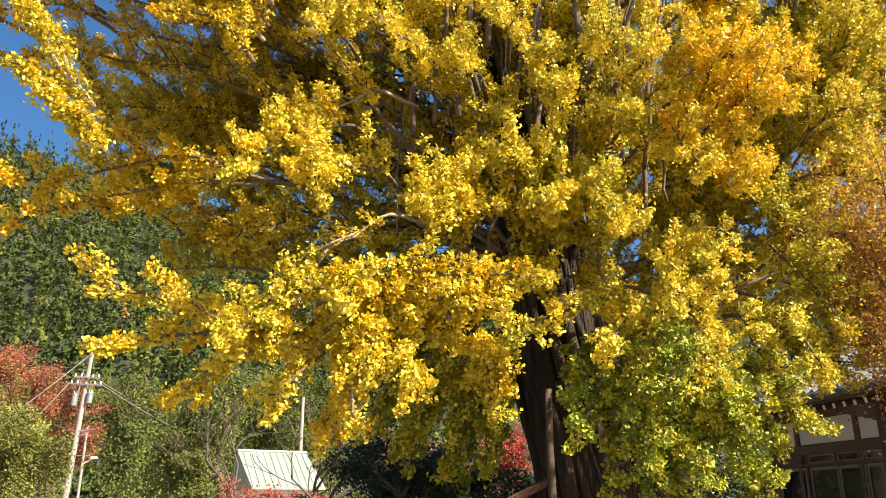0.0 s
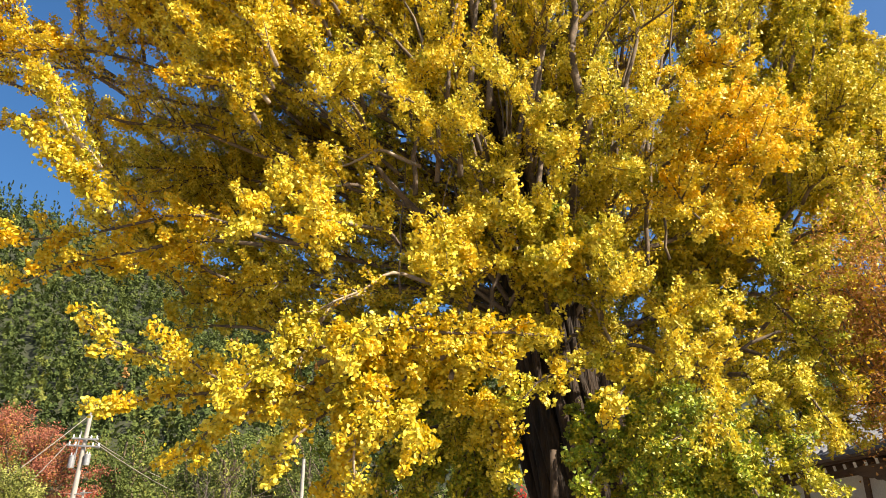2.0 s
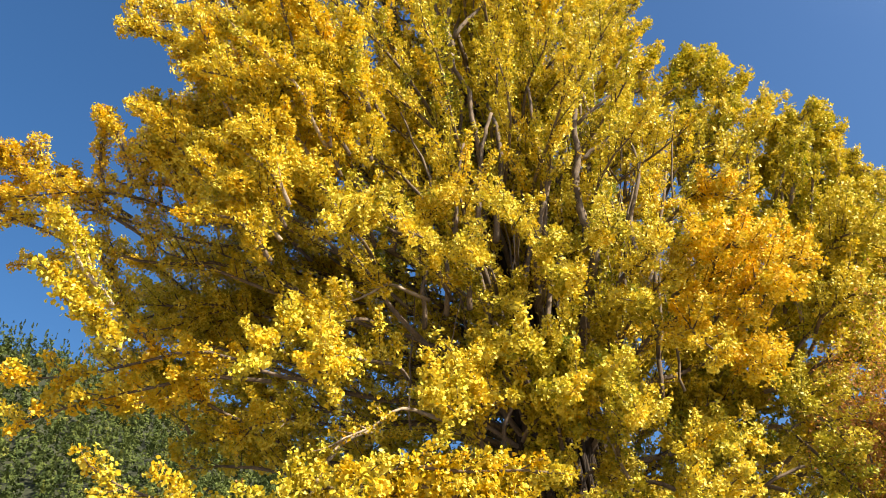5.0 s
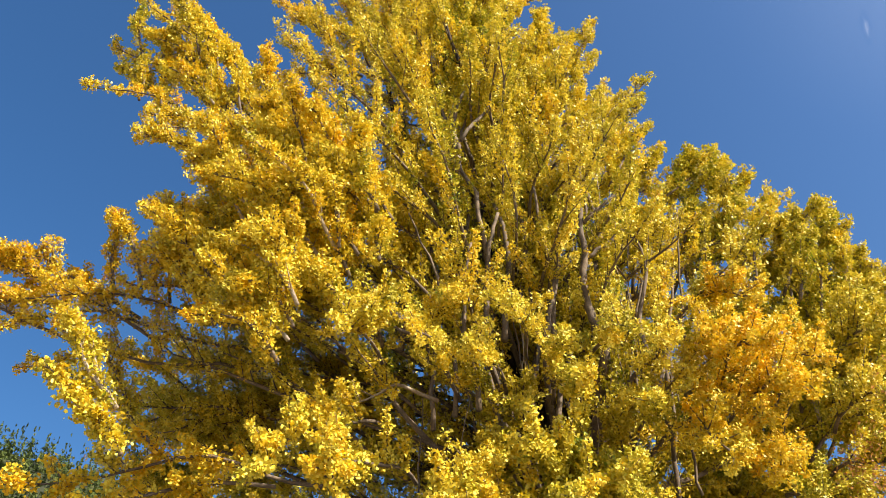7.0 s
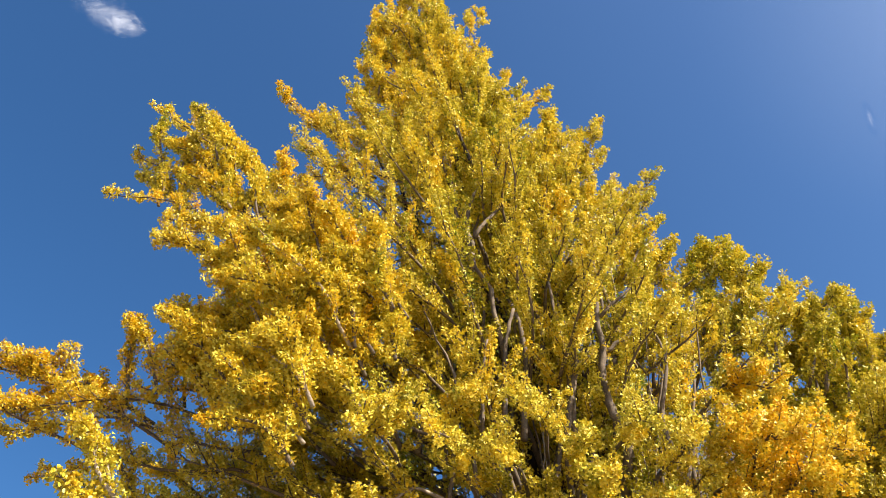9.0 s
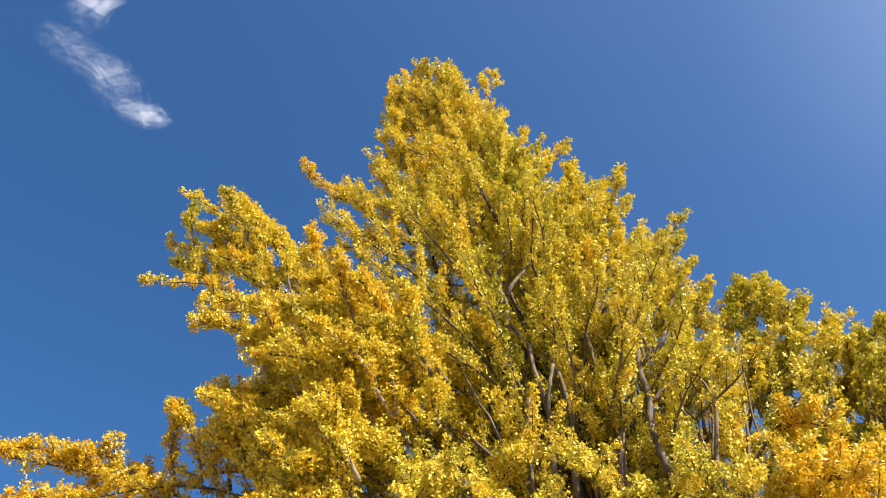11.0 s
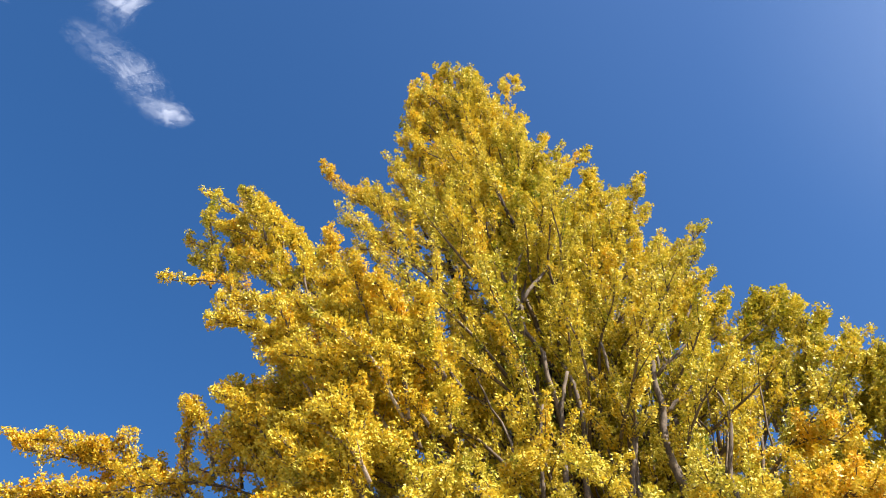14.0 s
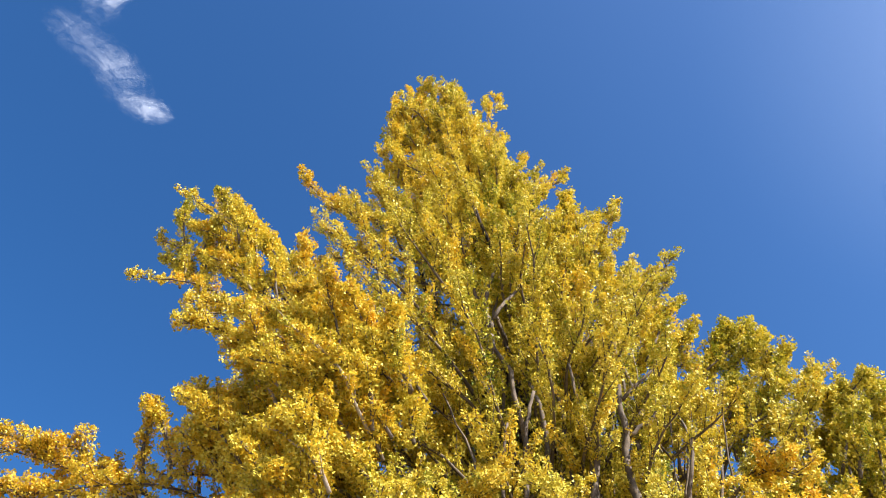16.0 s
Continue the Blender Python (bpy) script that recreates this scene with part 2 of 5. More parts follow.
def conifer_wood():
    """The plantation on the valley side: lumpy narrow crowns with ragged tufts, as one mass."""
    rng = np.random.default_rng(5)
    P, A, S, K = [], [], [], []
    for row in range(42):
        y = 100 + row * 4.2
        for i in range(94):
            x = -205 + i * 4.4 + rng.uniform(-1.8, 1.8)
            yy = y + rng.uniform(-1.8, 1.8)
            if abs(x) > 14 + yy * 0.66 or (x > 0.1 * yy and rng.uniform() < 0.35):
                continue
            h = rng.uniform(9.0, 15.0)
            z = ground_height(x, min(yy, RIDGE_Y))
            wide = rng.uniform(2.1, 3.0)
            shade = rng.choice(4, p=[0.44, 0.47, 0.087, 0.003])
            # whorls of drooping boughs, each a clump of sprays, with dark gaps between
            whorls = 15 if x < 0 else 8
            each = 11 if x < 0 else 6
            n = whorls * each
            t = np.repeat(1.0 - rng.uniform(0.0, 1.0, whorls) ** 0.75, each)
            a = np.repeat(rng.uniform(0, 6.283, whorls), each) + rng.normal(size=n) * 0.34
            r = np.maximum(1.03 - t ** 1.25, 0.0) * wide * np.repeat(rng.uniform(0.75, 1.1, whorls), each) * rng.uniform(0.35, 1.05, n)
            out = np.stack([np.cos(a), np.sin(a), np.zeros(n)], 1)
            P.append(np.stack([x + r * np.cos(a), yy + r * np.sin(a), z + h * t - 0.28 * r + rng.normal(size=n) * 0.32], 1))
            A.append(out)
            S.append(0.70 * (1.2 - 0.4 * t) * rng.uniform(0.7, 1.2, n))
            K.append(np.full(n, shade))
    mats = [M_CEDAR, M_CEDAR_LIGHT, M_BROADLEAF, M_RUSSET]
    P, A, S, K = np.concatenate(P), np.concatenate(A), np.concatenate(S), np.concatenate(K)
    # drooping sprays that face outwards
    n = len(P)
    up = np.array([0, 0, 1.0])
    face = unit_rows(A * 0.7 + up * 0.6 + rng.normal(size=(n, 3)) * 0.3)
    d = unit_rows(np.cross(np.cross(face, A * 0.5 - up + rng.normal(size=(n, 3)) * 0.5), face))
    side = np.cross(face, d)
    s = S[:, None]
    v = np.stack([P - d * s * 0.5, P + side * s * 0.5 + d * s * 0.4, P - side * s * 0.5 + d * s * 0.5], 1).reshape(-1, 3)
    me = bpy.data.meshes.new("conifer_wood")
    me.vertices.add(n * 3)
    me.vertices.foreach_set("co", v.astype(np.float32).ravel())
    me.loops.add(n * 3)
    me.loops.foreach_set("vertex_index", np.arange(n * 3, dtype=np.int32))
    me.polygons.add(n)
    me.polygons.foreach_set("loop_start", np.arange(0, n * 3, 3, dtype=np.int32))
    for m in mats:
        me.materials.append(m)
    me.polygons.foreach_set("material_index", K.astype(np.int32))
    me.update(calc_edges=True)
    tagged(new("conifer_wood", me), "dense dark green conifer plantation covering the valley side", "forest", kind="stuff")


conifer_wood()

# ---- the ginkgo ----
BASE_X, BASE_Y, TOP_Z = 2.16, 10.6, 22.4


def axis_at(z):
    """The trunk's middle line, leaning a little."""
    u = z / TOP_Z
    return Vector((BASE_X - 3.25 * u ** 0.95 + 0.32 * max(0.0, 1 - z / 3.4), BASE_Y - 0.3 * u, z))


ginkgo = thing("ginkgo_tree", (BASE_X, BASE_Y, 0), "tall old ginkgo in yellow autumn leaf beside the hall", "tree")
GINKGO_INV = Matrix.Translation((-BASE_X, -BASE_Y, 0))


def under_ginkgo(ob):
    ob.matrix_parent_inverse = GINKGO_INV
    return ob


def build_trunk():
    verts, faces = [], []
    sides, rings = 110, 50
    for k in range(rings + 1):
        z = TOP_Z * 0.93 * (k / rings) ** 1.5 - 0.05
        r = 0.68 * max(0.0, 1 - z / (TOP_Z * 0.95)) ** 0.9 + 0.02 + 0.35 * math.exp(-max(z, 0) / 0.7)
        c = axis_at(max(z, 0.0))
        for s in range(sides):
            a = 2 * math.pi * s / sides
            rib = 1 + 0.08 * abs(math.sin(6.5 * a + 0.2 * z)) + 0.20 * noise.noise(Vector((math.cos(a) * 3.4, math.sin(a) * 3.4, z * 0.22))) \
                + 0.14 * noise.noise(Vector((math.cos(a) * 9, math.sin(a) * 9, z * 0.35)))
            verts.append((c.x + r * rib * math.cos(a), c.y + r * rib * math.sin(a), z))
    for k in range(rings):
        for s in range(sides):
            a, b = k * sides + s, k * sides + (s + 1) % sides
            faces.append((a, b, b + sides, a + sides))
    faces.append(tuple(range(rings * sides, (rings + 1) * sides)))
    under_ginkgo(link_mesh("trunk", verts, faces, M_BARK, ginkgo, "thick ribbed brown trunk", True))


build_trunk()


def trunk_stems():
    """Old shoots grown against the trunk as upright ribs."""
    rng = random.Random(8)
    for k in range(15):
        a = radians(150 + 16 * k + rng.uniform(-6, 6))
        top = rng.uniform(3.4, 6.5)
        pts, radii = [], []
        for i in range(9):
            z = -0.05 + top * i / 8
            c = axis_at(max(z, 0))
            r = 0.70 + 0.34 * math.exp(-max(z, 0) / 0.7) - 0.02 * z + 0.06 * math.sin(2 * z + k)
            b = a + 0.05 * math.sin(1.3 * z + 2 * k)
            pts.append(Vector((c.x + r * math.cos(b), c.y + r * math.sin(b), z)))
            radii.append((0.13 if k % 3 else 0.08) * (1 - 0.55 * i / 8))
        verts, faces = [], []
        add_tube(verts, faces, pts, radii, 9)
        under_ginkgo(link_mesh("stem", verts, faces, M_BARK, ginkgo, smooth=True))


trunk_stems()


def curve_points(a, b, sag, n, rng, wobble=0.05):
    """A limb's line from a to b: sag lifts (+) or drops (-) its middle."""
    length = (b - a).length
    pts = []
    ph = [rng.uniform(0, 6.28) for _ in range(3)]
    for i in range(n + 1):
        u = i / n
        p = a.lerp(b, u)
        p.z += sag * 4 * u * (1 - u)
        k = wobble * length * math.sin(math.pi * u)
        p += Vector((k * math.sin(5 * u + ph[0]), k * math.sin(6 * u + ph[1]), 0.6 * k * math.sin(7 * u + ph[2])))
        pts.append(p)
    return pts


def bough(start, tip, tint, shoots=12, reach=0.8, sag=0.2, r0=0.018, bare=0.2, rise=0.45, hang=0.0, dense=1.0, seed=0):
    """One limb with its side shoots, thickly set with leaves.
    tint 0 green .. 4 orange; reach: length of the longest shoots; bare: the leafless share at the trunk's side;
    rise, hang: how far shoots turn upwards or hang down."""
    rng = np.random.default_rng(seed + 1000)
    a, b = Vector(start), Vector(tip)
    low = min(1.0, max(0.0, (6.2 - b.z) / 1.2)) if b.y < 9.8 else 0.0      # low near sprays; leaf sizes are chosen to suit the camera's view
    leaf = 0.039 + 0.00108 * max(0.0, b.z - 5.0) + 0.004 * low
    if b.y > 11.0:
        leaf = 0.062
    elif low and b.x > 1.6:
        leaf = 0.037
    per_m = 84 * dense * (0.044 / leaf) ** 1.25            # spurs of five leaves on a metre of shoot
    if b.x > 1.2 and 2.8 < b.z < 6.0:
        tint += 0.12
    # greener in the middle and towards the hall, more golden on the side away from it
    tint += 0.22 * min(1.0, max(-1.0, (-0.9 - b.x) / 1.5)) * min(1.0, max(0.0, (b.z - 6.0) / 3.0))
    rise += 0.3 * min(1.0, max(0.0, (b.z - 7.0) / 5.0))    # shoots stand steeper higher up
    if -0.4 < b.x < 4.2 and 5.5 < b.z < 12.0 and b.y < 9.7 and tint < 2.6:
        dense *= 0.62                                      # thinner where the stems show
    pts = curve_points(a, b, sag, 9, rng)
    n = len(pts)
    verts, faces = [], []
    add_tube(verts, faces, pts, [r0 * (1 - i / (n - 1)) ** 0.8 + 0.008 for i in range(n)], 7)
    arr = np.array([tuple(p) for p in pts])
    P, A, T = [], [], []
    for k in range(shoots + 1):
        last = k == shoots
        u = 0.97 if last else bare + (1 - bare) * ((k + rng.uniform(0, 1)) / shoots) ** 0.9
        x = min(u, 0.999) * (n - 1)
        i = int(x)
        p0 = arr[i] + (arr[i + 1] - arr[i]) * (x - i)
        along = arr[i + 1] - arr[i]
        along /= np.linalg.norm(along)
        out = np.cross(along, rng.normal(size=3))
        out /= np.linalg.norm(out)
        d = along * (1.6 if last else rng.uniform(0.6, 1.1)) + out * (0.15 if last else rng.uniform(0.4, 1.0)) + np.array([0, 0, rise * rng.uniform(0.3, 1.4) - hang])
        d /= np.linalg.norm(d)
        length = reach * rng.uniform(0.45, 1.0) * (1.0 - 0.40 * u)
        m = 2
        curl = np.array([0, 0, (0.22 * rise - 0.3 * hang) * length]) + rng.normal(size=3) * 0.08 * length
        sp = np.array([p0 + d * length * (j / m) + curl * (j / m) ** 2 for j in range(m + 1)])
        add_tube(verts, faces, [Vector(q) for q in sp], [0.010 * (1 - j / m) + 0.0025 for j in range(m + 1)], 3)
        c = max(4, int(length * per_m))
        w = 0.04 + 0.98 * rng.uniform(0, 1, c) ** 0.9
        v = w * m
        j = np.minimum(v.astype(int), m - 1)
        q = sp[j] + (sp[j + 1] - sp[j]) * (v - j)[:, None]
        q = q + rng.normal(size=q.shape) * (0.046 - 0.026 * w)[:, None]      # the plume tapers to its tip
        ax = sp[j + 1] - sp[j]
        P.append(np.repeat(q, 5, 0))
        A.append(np.repeat(unit_rows(ax), 5, 0))
        T.append(np.full(c * 5, rng.normal() * 0.42))
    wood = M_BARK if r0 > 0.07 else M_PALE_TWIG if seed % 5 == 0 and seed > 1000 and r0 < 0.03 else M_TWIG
    limb = under_ginkgo(link_mesh("limb", verts, faces, wood, ginkgo, smooth=True))
    P, A, T = np.concatenate(P), np.concatenate(A), np.concatenate(T)
    P = P + rng.normal(size=P.shape) * 0.012
    idx = np.clip(np.round(tint + T + rng.normal(size=len(P)) * 0.38), 0, 4)
    shape = "fan" if low > 0.4 and b.x < 1.6 else "wedge"
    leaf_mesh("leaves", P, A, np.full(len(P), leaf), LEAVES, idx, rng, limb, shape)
    return limb


def crown_radius(z, az):
    """How far the crown reaches from the trunk at height z; az in degrees, 0 towards +x, 270 towards the camera."""
    right = np.interp(z, [4, 7, 9.5, 10.7, 12.4, 14.3, 16.2, 20, 22, 23.5], [5.5, 6.3, 5.5, 4.3, 3.4, 2.5, 1.9, 1.0, 0.6, 0.2])
    left = np.interp(z, [4, 7, 9.5, 11.4, 12.8, 14.5, 18.0, 22, 23.5], [5.8, 6.4, 6.4, 5.8, 5.2, 4.2, 2.4, 1.3, 0.5])
    c = math.cos(radians(az))
    r = right * (0.5 + 0.5 * c) + left * (0.5 - 0.5 * c)
    front = max(0.0, -math.sin(radians(az)))
    return float(r) * (1.0 - 0.25 * front) * (0.93 if c > 0.3 else 1.0)


def wild_boughs():
    """The crown's body: limbs all round the trunk, near level below and steep above."""
    rng = random.Random(11)
    count = 210
    for k in range(count):
        u = (k + rng.random()) / count
        z = 4.8 + 17.2 * u ** 1.1
        az = (k * 137.5 + rng.uniform(-25, 25)) % 360
        front = math.sin(radians(az)) < -0.25
        if front and z < 7.0:
            continue
        r = crown_radius(z, az) * rng.uniform(0.70, 0.94)
        lift = r * (0.15 + 0.9 * max(0.0, (z - 5) / 17)) + 0.4
        a = axis_at(max(3.9, z - lift))
        c = axis_at(min(z, TOP_Z))
        tip = Vector((c.x + r * math.cos(radians(az)), c.y + r * math.sin(radians(az)), z))
        tint = 2.0 + 1.1 * noise.noise(tip * 0.25) + rng.uniform(-0.3, 0.3)
        bough(a, tip, tint, int(9 + 2.3 * r), min(1.0 + 0.06 * r, 0.75 + 0.14 * r), 0.2, 0.016 + 0.007 * r, 0.2, 0.5, seed=k,
              dense=0.22 if math.sin(radians(az)) > 0.4 else 0.88)


wild_boughs()


def front_boughs():
    """Shorter limbs filling the crown's open side."""
    rng = random.Random(21)
    for k in range(52):
        z = 6.2 + 11.5 * (k + rng.random()) / 52
        az = 270 + rng.uniform(-75, 75)
        r = crown_radius(z, az) * rng.uniform(0.45, 0.8)
        a = axis_at(z - 0.5 * r - 0.4)
        c = axis_at(z)
        tip = Vector((c.x + r * math.cos(radians(az)), c.y + r * math.sin(radians(az)), z))
        tint = 2.0 + 1.0 * noise.noise(tip * 0.25) + rng.uniform(-0.3, 0.3)
        bough(a, tip, tint, 14, 1.0, 0.2, 0.035, 0.25, 0.55, seed=700 + k)


front_boughs()


def back_boughs():
    """Low shaded limbs on the crown's far side."""
    rng = random.Random(31)
    for k in range(46):
        z = 4.2 + 5.5 * (k + rng.random()) / 46
        az = rng.uniform(-5, 185)
        r = crown_radius(z, az) * rng.uniform(0.45, 0.95)
        a = axis_at(max(3.4, z - 0.25 * r - 0.4))
        c = axis_at(z)
        tip = Vector((c.x + r * math.cos(radians(az)), c.y + r * math.sin(radians(az)), z))
        bough(a, tip, 1.5 + rng.uniform(-0.3, 0.5), 16, 1.2, 0.2, 0.03, 0.15, 0.2, 0.1, seed=800 + k, dense=0.55)


back_boughs()


def leaders():
    """Upright stems inside the crown."""
    rng = random.Random(4)
    for k in range(12):
        az = k * 137.5 + 20
        z0 = 4.0 + 0.5 * k
        a = axis_at(z0)
        top = z0 + rng.uniform(6, 9)
        r = rng.uniform(1.2, 2.4)
        c = axis_at(min(top, TOP_Z))
        tip = Vector((c.x + r * math.cos(radians(az)), c.y + r * math.sin(radians(az)), top))
        bough(a, tip, 1.6, 16, 0.8, -0.5, 0.11, 0.35, 0.6, seed=300 + k, dense=0.7)


leaders()

# boughs with a place and colour of their own
# free sprays high on the side away from the hall
bough((-2.77, 9.6, 12.26), (-6.18, 8.6, 15.23), 2.3, shoots=22, reach=0.75, bare=0.08, dense=1.2, seed=1006)
bough((-4.04, 9.0, 12.32), (-5.08, 8.6, 14.89), 2.4, shoots=13, reach=0.5, bare=0.08, dense=1.2, seed=1011)
bough((-4.01, 9.0, 12.16), (-6.26, 8.6, 13.65), 2.4, shoots=13, reach=0.5, bare=0.08, dense=1.2, seed=1016)
bough((-3.41, 9.2, 11.44), (-6.36, 8.4, 12.29), 2.6, shoots=19, reach=0.45, bare=0.08, dense=1.2, seed=1021)
bough((-3.67, 9.2, 11.75), (-5.23, 8.6, 11.37), 2.5, shoots=15, reach=0.5, bare=0.08, dense=1.2, seed=1026)
bough((-2.98, 9.4, 10.92), (-4.47, 8.6, 10.9), 2.4, shoots=15, reach=0.5, bare=0.08, dense=1.2, seed=1031)
bough((-1.84, 10.0, 13.64), (-4.18, 9.4, 17.15), 2.9, shoots=22, reach=0.5, bare=0.08, dense=1.2, seed=1036)
bough((-4.44, 8.8, 7.68), (-7.2, 8.0, 8.5), 3.0, shoots=28, reach=0.5, rise=0.25, dense=1.2, seed=1041)
bough((-4.83, 8.8, 7.96), (-6.35, 8.2, 8.37), 2.9, shoots=18, reach=0.5, dense=1.2, seed=1046)
bough((-4.82, 8.6, 7.92), (-4.99, 8.3, 9.1), 3.0, shoots=18, reach=0.35, bare=0.08, dense=1.2, seed=1051)
bough((-4.08, 8.8, 7.93), (-4.35, 8.3, 9.18), 2.9, shoots=20, reach=0.5, dense=1.2, seed=1056)
bough((-3.33, 9.6, 11.9), (-5.2, 8.8, 13.79), 2.4, shoots=22, reach=0.7, dense=1.2, seed=1061)
bough((-3.99, 9.2, 13.23), (-5.19, 8.7, 14.7), 2.4, shoots=18, reach=0.5, dense=1.2, seed=1066)
bough((-3.99, 8.8, 7.2), (-7.08, 8.0, 8.34), 3.0, shoots=26, reach=0.5, seed=1071)
bough((-4.97, 8.8, 7.37), (-6.61, 8.0, 7.65), 2.9, shoots=22, reach=0.5, seed=1076)
bough((-5.26, 8.8, 7.31), (-7.11, 8.0, 7.53), 2.9, shoots=22, reach=0.5, seed=1081)
# the top
bough((-0.24, 10.4, 14.35), (-0.43, 10.2, 22.36), 2.7, shoots=12, reach=0.8, seed=1086)
bough((-0.33, 10.4, 15.56), (-1.88, 10.2, 22.4), 2.8, shoots=12, reach=0.8, seed=1091)
bough((0.04, 10.4, 15.52), (0.69, 10.2, 21.82), 2.6, shoots=12, reach=0.8, seed=1096)
bough((-0.72, 10.4, 15.18), (-2.28, 10.0, 19.0), 2.6, shoots=12, reach=0.8, seed=1101)
bough((-0.96, 10.4, 14.04), (-2.37, 9.8, 16.61), 2.3, shoots=12, reach=0.8, seed=1106)
bough((0.37, 10.0, 12.45), (0.77, 9.4, 15.75), 1.15, shoots=12, reach=0.8, seed=1111)
bough((0.18, 10.0, 12.78), (-0.05, 9.2, 14.7), 1.4, shoots=12, reach=0.8, seed=1116)
# the slope towards the hall
bough((1.14, 10.4, 13.85), (2.87, 10.2, 16.03), 2.5, shoots=12, reach=0.7, seed=1121)
bough((0.79, 10.4, 15.45), (2.04, 10.2, 17.57), 2.6, shoots=12, reach=0.7, seed=1126)
bough((2.15, 10.2, 11.62), (3.74, 10.0, 13.85), 1.9, shoots=10, reach=0.6, seed=1131)
bough((2.88, 10.0, 9.61), (4.31, 9.8, 11.33), 1.8, shoots=16, reach=0.6, seed=1136)
bough((3.39, 10.0, 8.93), (4.71, 9.8, 10.76), 1.8, shoots=16, reach=0.6, seed=1141)
bough((4.02, 10.0, 8.3), (5.18, 9.6, 10.16), 2.3, shoots=12, reach=0.7, seed=1146)
bough((5.29, 10.0, 8.26), (6.14, 9.8, 10.06), 1.9, shoots=34, reach=0.55, bare=0.0, seed=1151)
bough((4.96, 10.2, 7.78), (5.71, 10.0, 9.34), 1.9, shoots=24, reach=0.7, bare=0.0, seed=1156)
bough((4.62, 10.4, 8.55), (5.53, 10.2, 9.75), 1.9, shoots=22, reach=0.8, seed=1161)
bough((5.11, 9.8, 7.34), (6.02, 9.4, 8.32), 2.0, shoots=22, reach=0.7, seed=1166)
bough((5.27, 9.8, 6.62), (6.01, 9.4, 7.63), 2.0, shoots=22, reach=0.7, seed=1171)
bough((4.54, 9.8, 8.56), (4.88, 9.4, 9.58), 2.4, shoots=12, reach=0.7, seed=1176)
bough((3.84, 9.8, 9.72), (4.53, 9.8, 11.53), 1.8, shoots=12, reach=0.7, seed=1181)
# golden sprays on the side away from the hall
bough((-0.94, 8.8, 8.85), (-3.32, 7.8, 9.5), 3.3, shoots=16, reach=0.9, seed=1186)
bough((-1.17, 9.0, 10.15), (-2.88, 8.2, 10.48), 3.2, shoots=16, reach=0.9, seed=1191)
bough((-1.37, 8.6, 8.13), (-3.22, 7.6, 8.46), 3.2, shoots=16, reach=0.9, seed=1196)
bough((-0.9, 8.6, 7.66), (-2.47, 7.4, 7.78), 2.9, shoots=16, reach=0.9, seed=1201)
bough((-1.86, 8.8, 8.12), (-4.1, 8.0, 8.77), 3.0, shoots=14, reach=0.7, seed=1206)
bough((-1.45, 8.4, 7.36), (-2.78, 7.4, 7.82), 3.0, shoots=16, reach=0.9, seed=1211)
bough((-1.97, 8.8, 7.46), (-4.41, 8.2, 7.81), 2.9, shoots=22, reach=0.6, seed=1216)
bough((-4.37, 8.4, 8.01), (-4.87, 8.2, 8.93), 2.9, shoots=16, reach=0.35, bare=0.0, seed=1221)
bough((-3.75, 8.6, 8.14), (-3.97, 8.3, 9.26), 2.9, shoots=16, reach=0.4, bare=0.0, seed=1226)
bough((-2.63, 9.0, 7.52), (-5.79, 8.2, 7.62), 2.8, shoots=22, reach=0.55, rise=0.5, seed=1231)
bough((-2.75, 9.0, 7.25), (-6.19, 8.2, 7.27), 2.9, shoots=22, reach=0.6, seed=1236)
bough((-2.45, 8.6, 7.9), (-3.9, 7.8, 7.81), 3.0, shoots=14, reach=0.7, seed=1241)
bough((-3.22, 9.6, 7.35), (-5.81, 9.0, 7.06), 2.8, shoots=14, reach=0.7, seed=1246)
bough((-3.94, 8.4, 5.95), (-4.86, 7.8, 6.88), 2.6, shoots=26, reach=0.36, bare=0.0, seed=1251)
bough((-3.57, 8.4, 5.51), (-4.79, 7.8, 6.19), 2.6, shoots=28, reach=0.4, bare=0.0, seed=1256)
bough((-2.84, 10.4, 6.95), (-4.88, 9.8, 6.52), 2.2, shoots=16, reach=0.8, seed=1261)
# low sprays on the side away from the hall
bough((-1.68, 8.8, 5.22), (-4.56, 7.6, 4.79), 2.9, shoots=16, reach=0.8, seed=1266)
bough((-2.18, 8.6, 5.14), (-4.42, 7.6, 4.31), 2.9, shoots=14, reach=0.7, seed=1271)
bough((-1.87, 10.4, 6.79), (-4.26, 9.6, 6.31), 2.2, shoots=18, reach=0.9, seed=1276)
bough((-1.15, 10.2, 5.81), (-3.27, 9.2, 5.39), 2.1, shoots=18, reach=0.9, seed=1281)
bough((-0.97, 8.4, 5.79), (-1.91, 6.8, 4.62), 2.4, shoots=18, reach=0.9, seed=1286)
bough((-0.55, 8.4, 5.06), (-1.27, 6.6, 4.42), 2.2, shoots=16, reach=0.8, seed=1291)
bough((-1.29, 10.2, 5.21), (-2.71, 9.2, 4.7), 2.1, shoots=16, reach=0.8, seed=1296)
bough((-0.97, 8.0, 3.41), (-3.46, 7.2, 3.73), 2.5, shoots=16, reach=0.55, sag=-0.35, seed=1301)
bough((-1.08, 8.0, 3.17), (-2.55, 7.0, 3.5), 2.5, shoots=14, reach=0.6, sag=-0.2, seed=1306)
bough((-1.32, 8.0, 3.17), (-3.07, 7.0, 2.84), 2.6, shoots=14, reach=0.5, seed=1311)
bough((-0.86, 8.0, 3.41), (-2.29, 7.0, 2.51), 2.4, shoots=16, reach=0.6, hang=0.3, seed=1316)
bough((-0.75, 8.0, 3.78), (-1.83, 6.8, 2.98), 2.1, shoots=16, reach=0.7, hang=0.2, seed=1321)
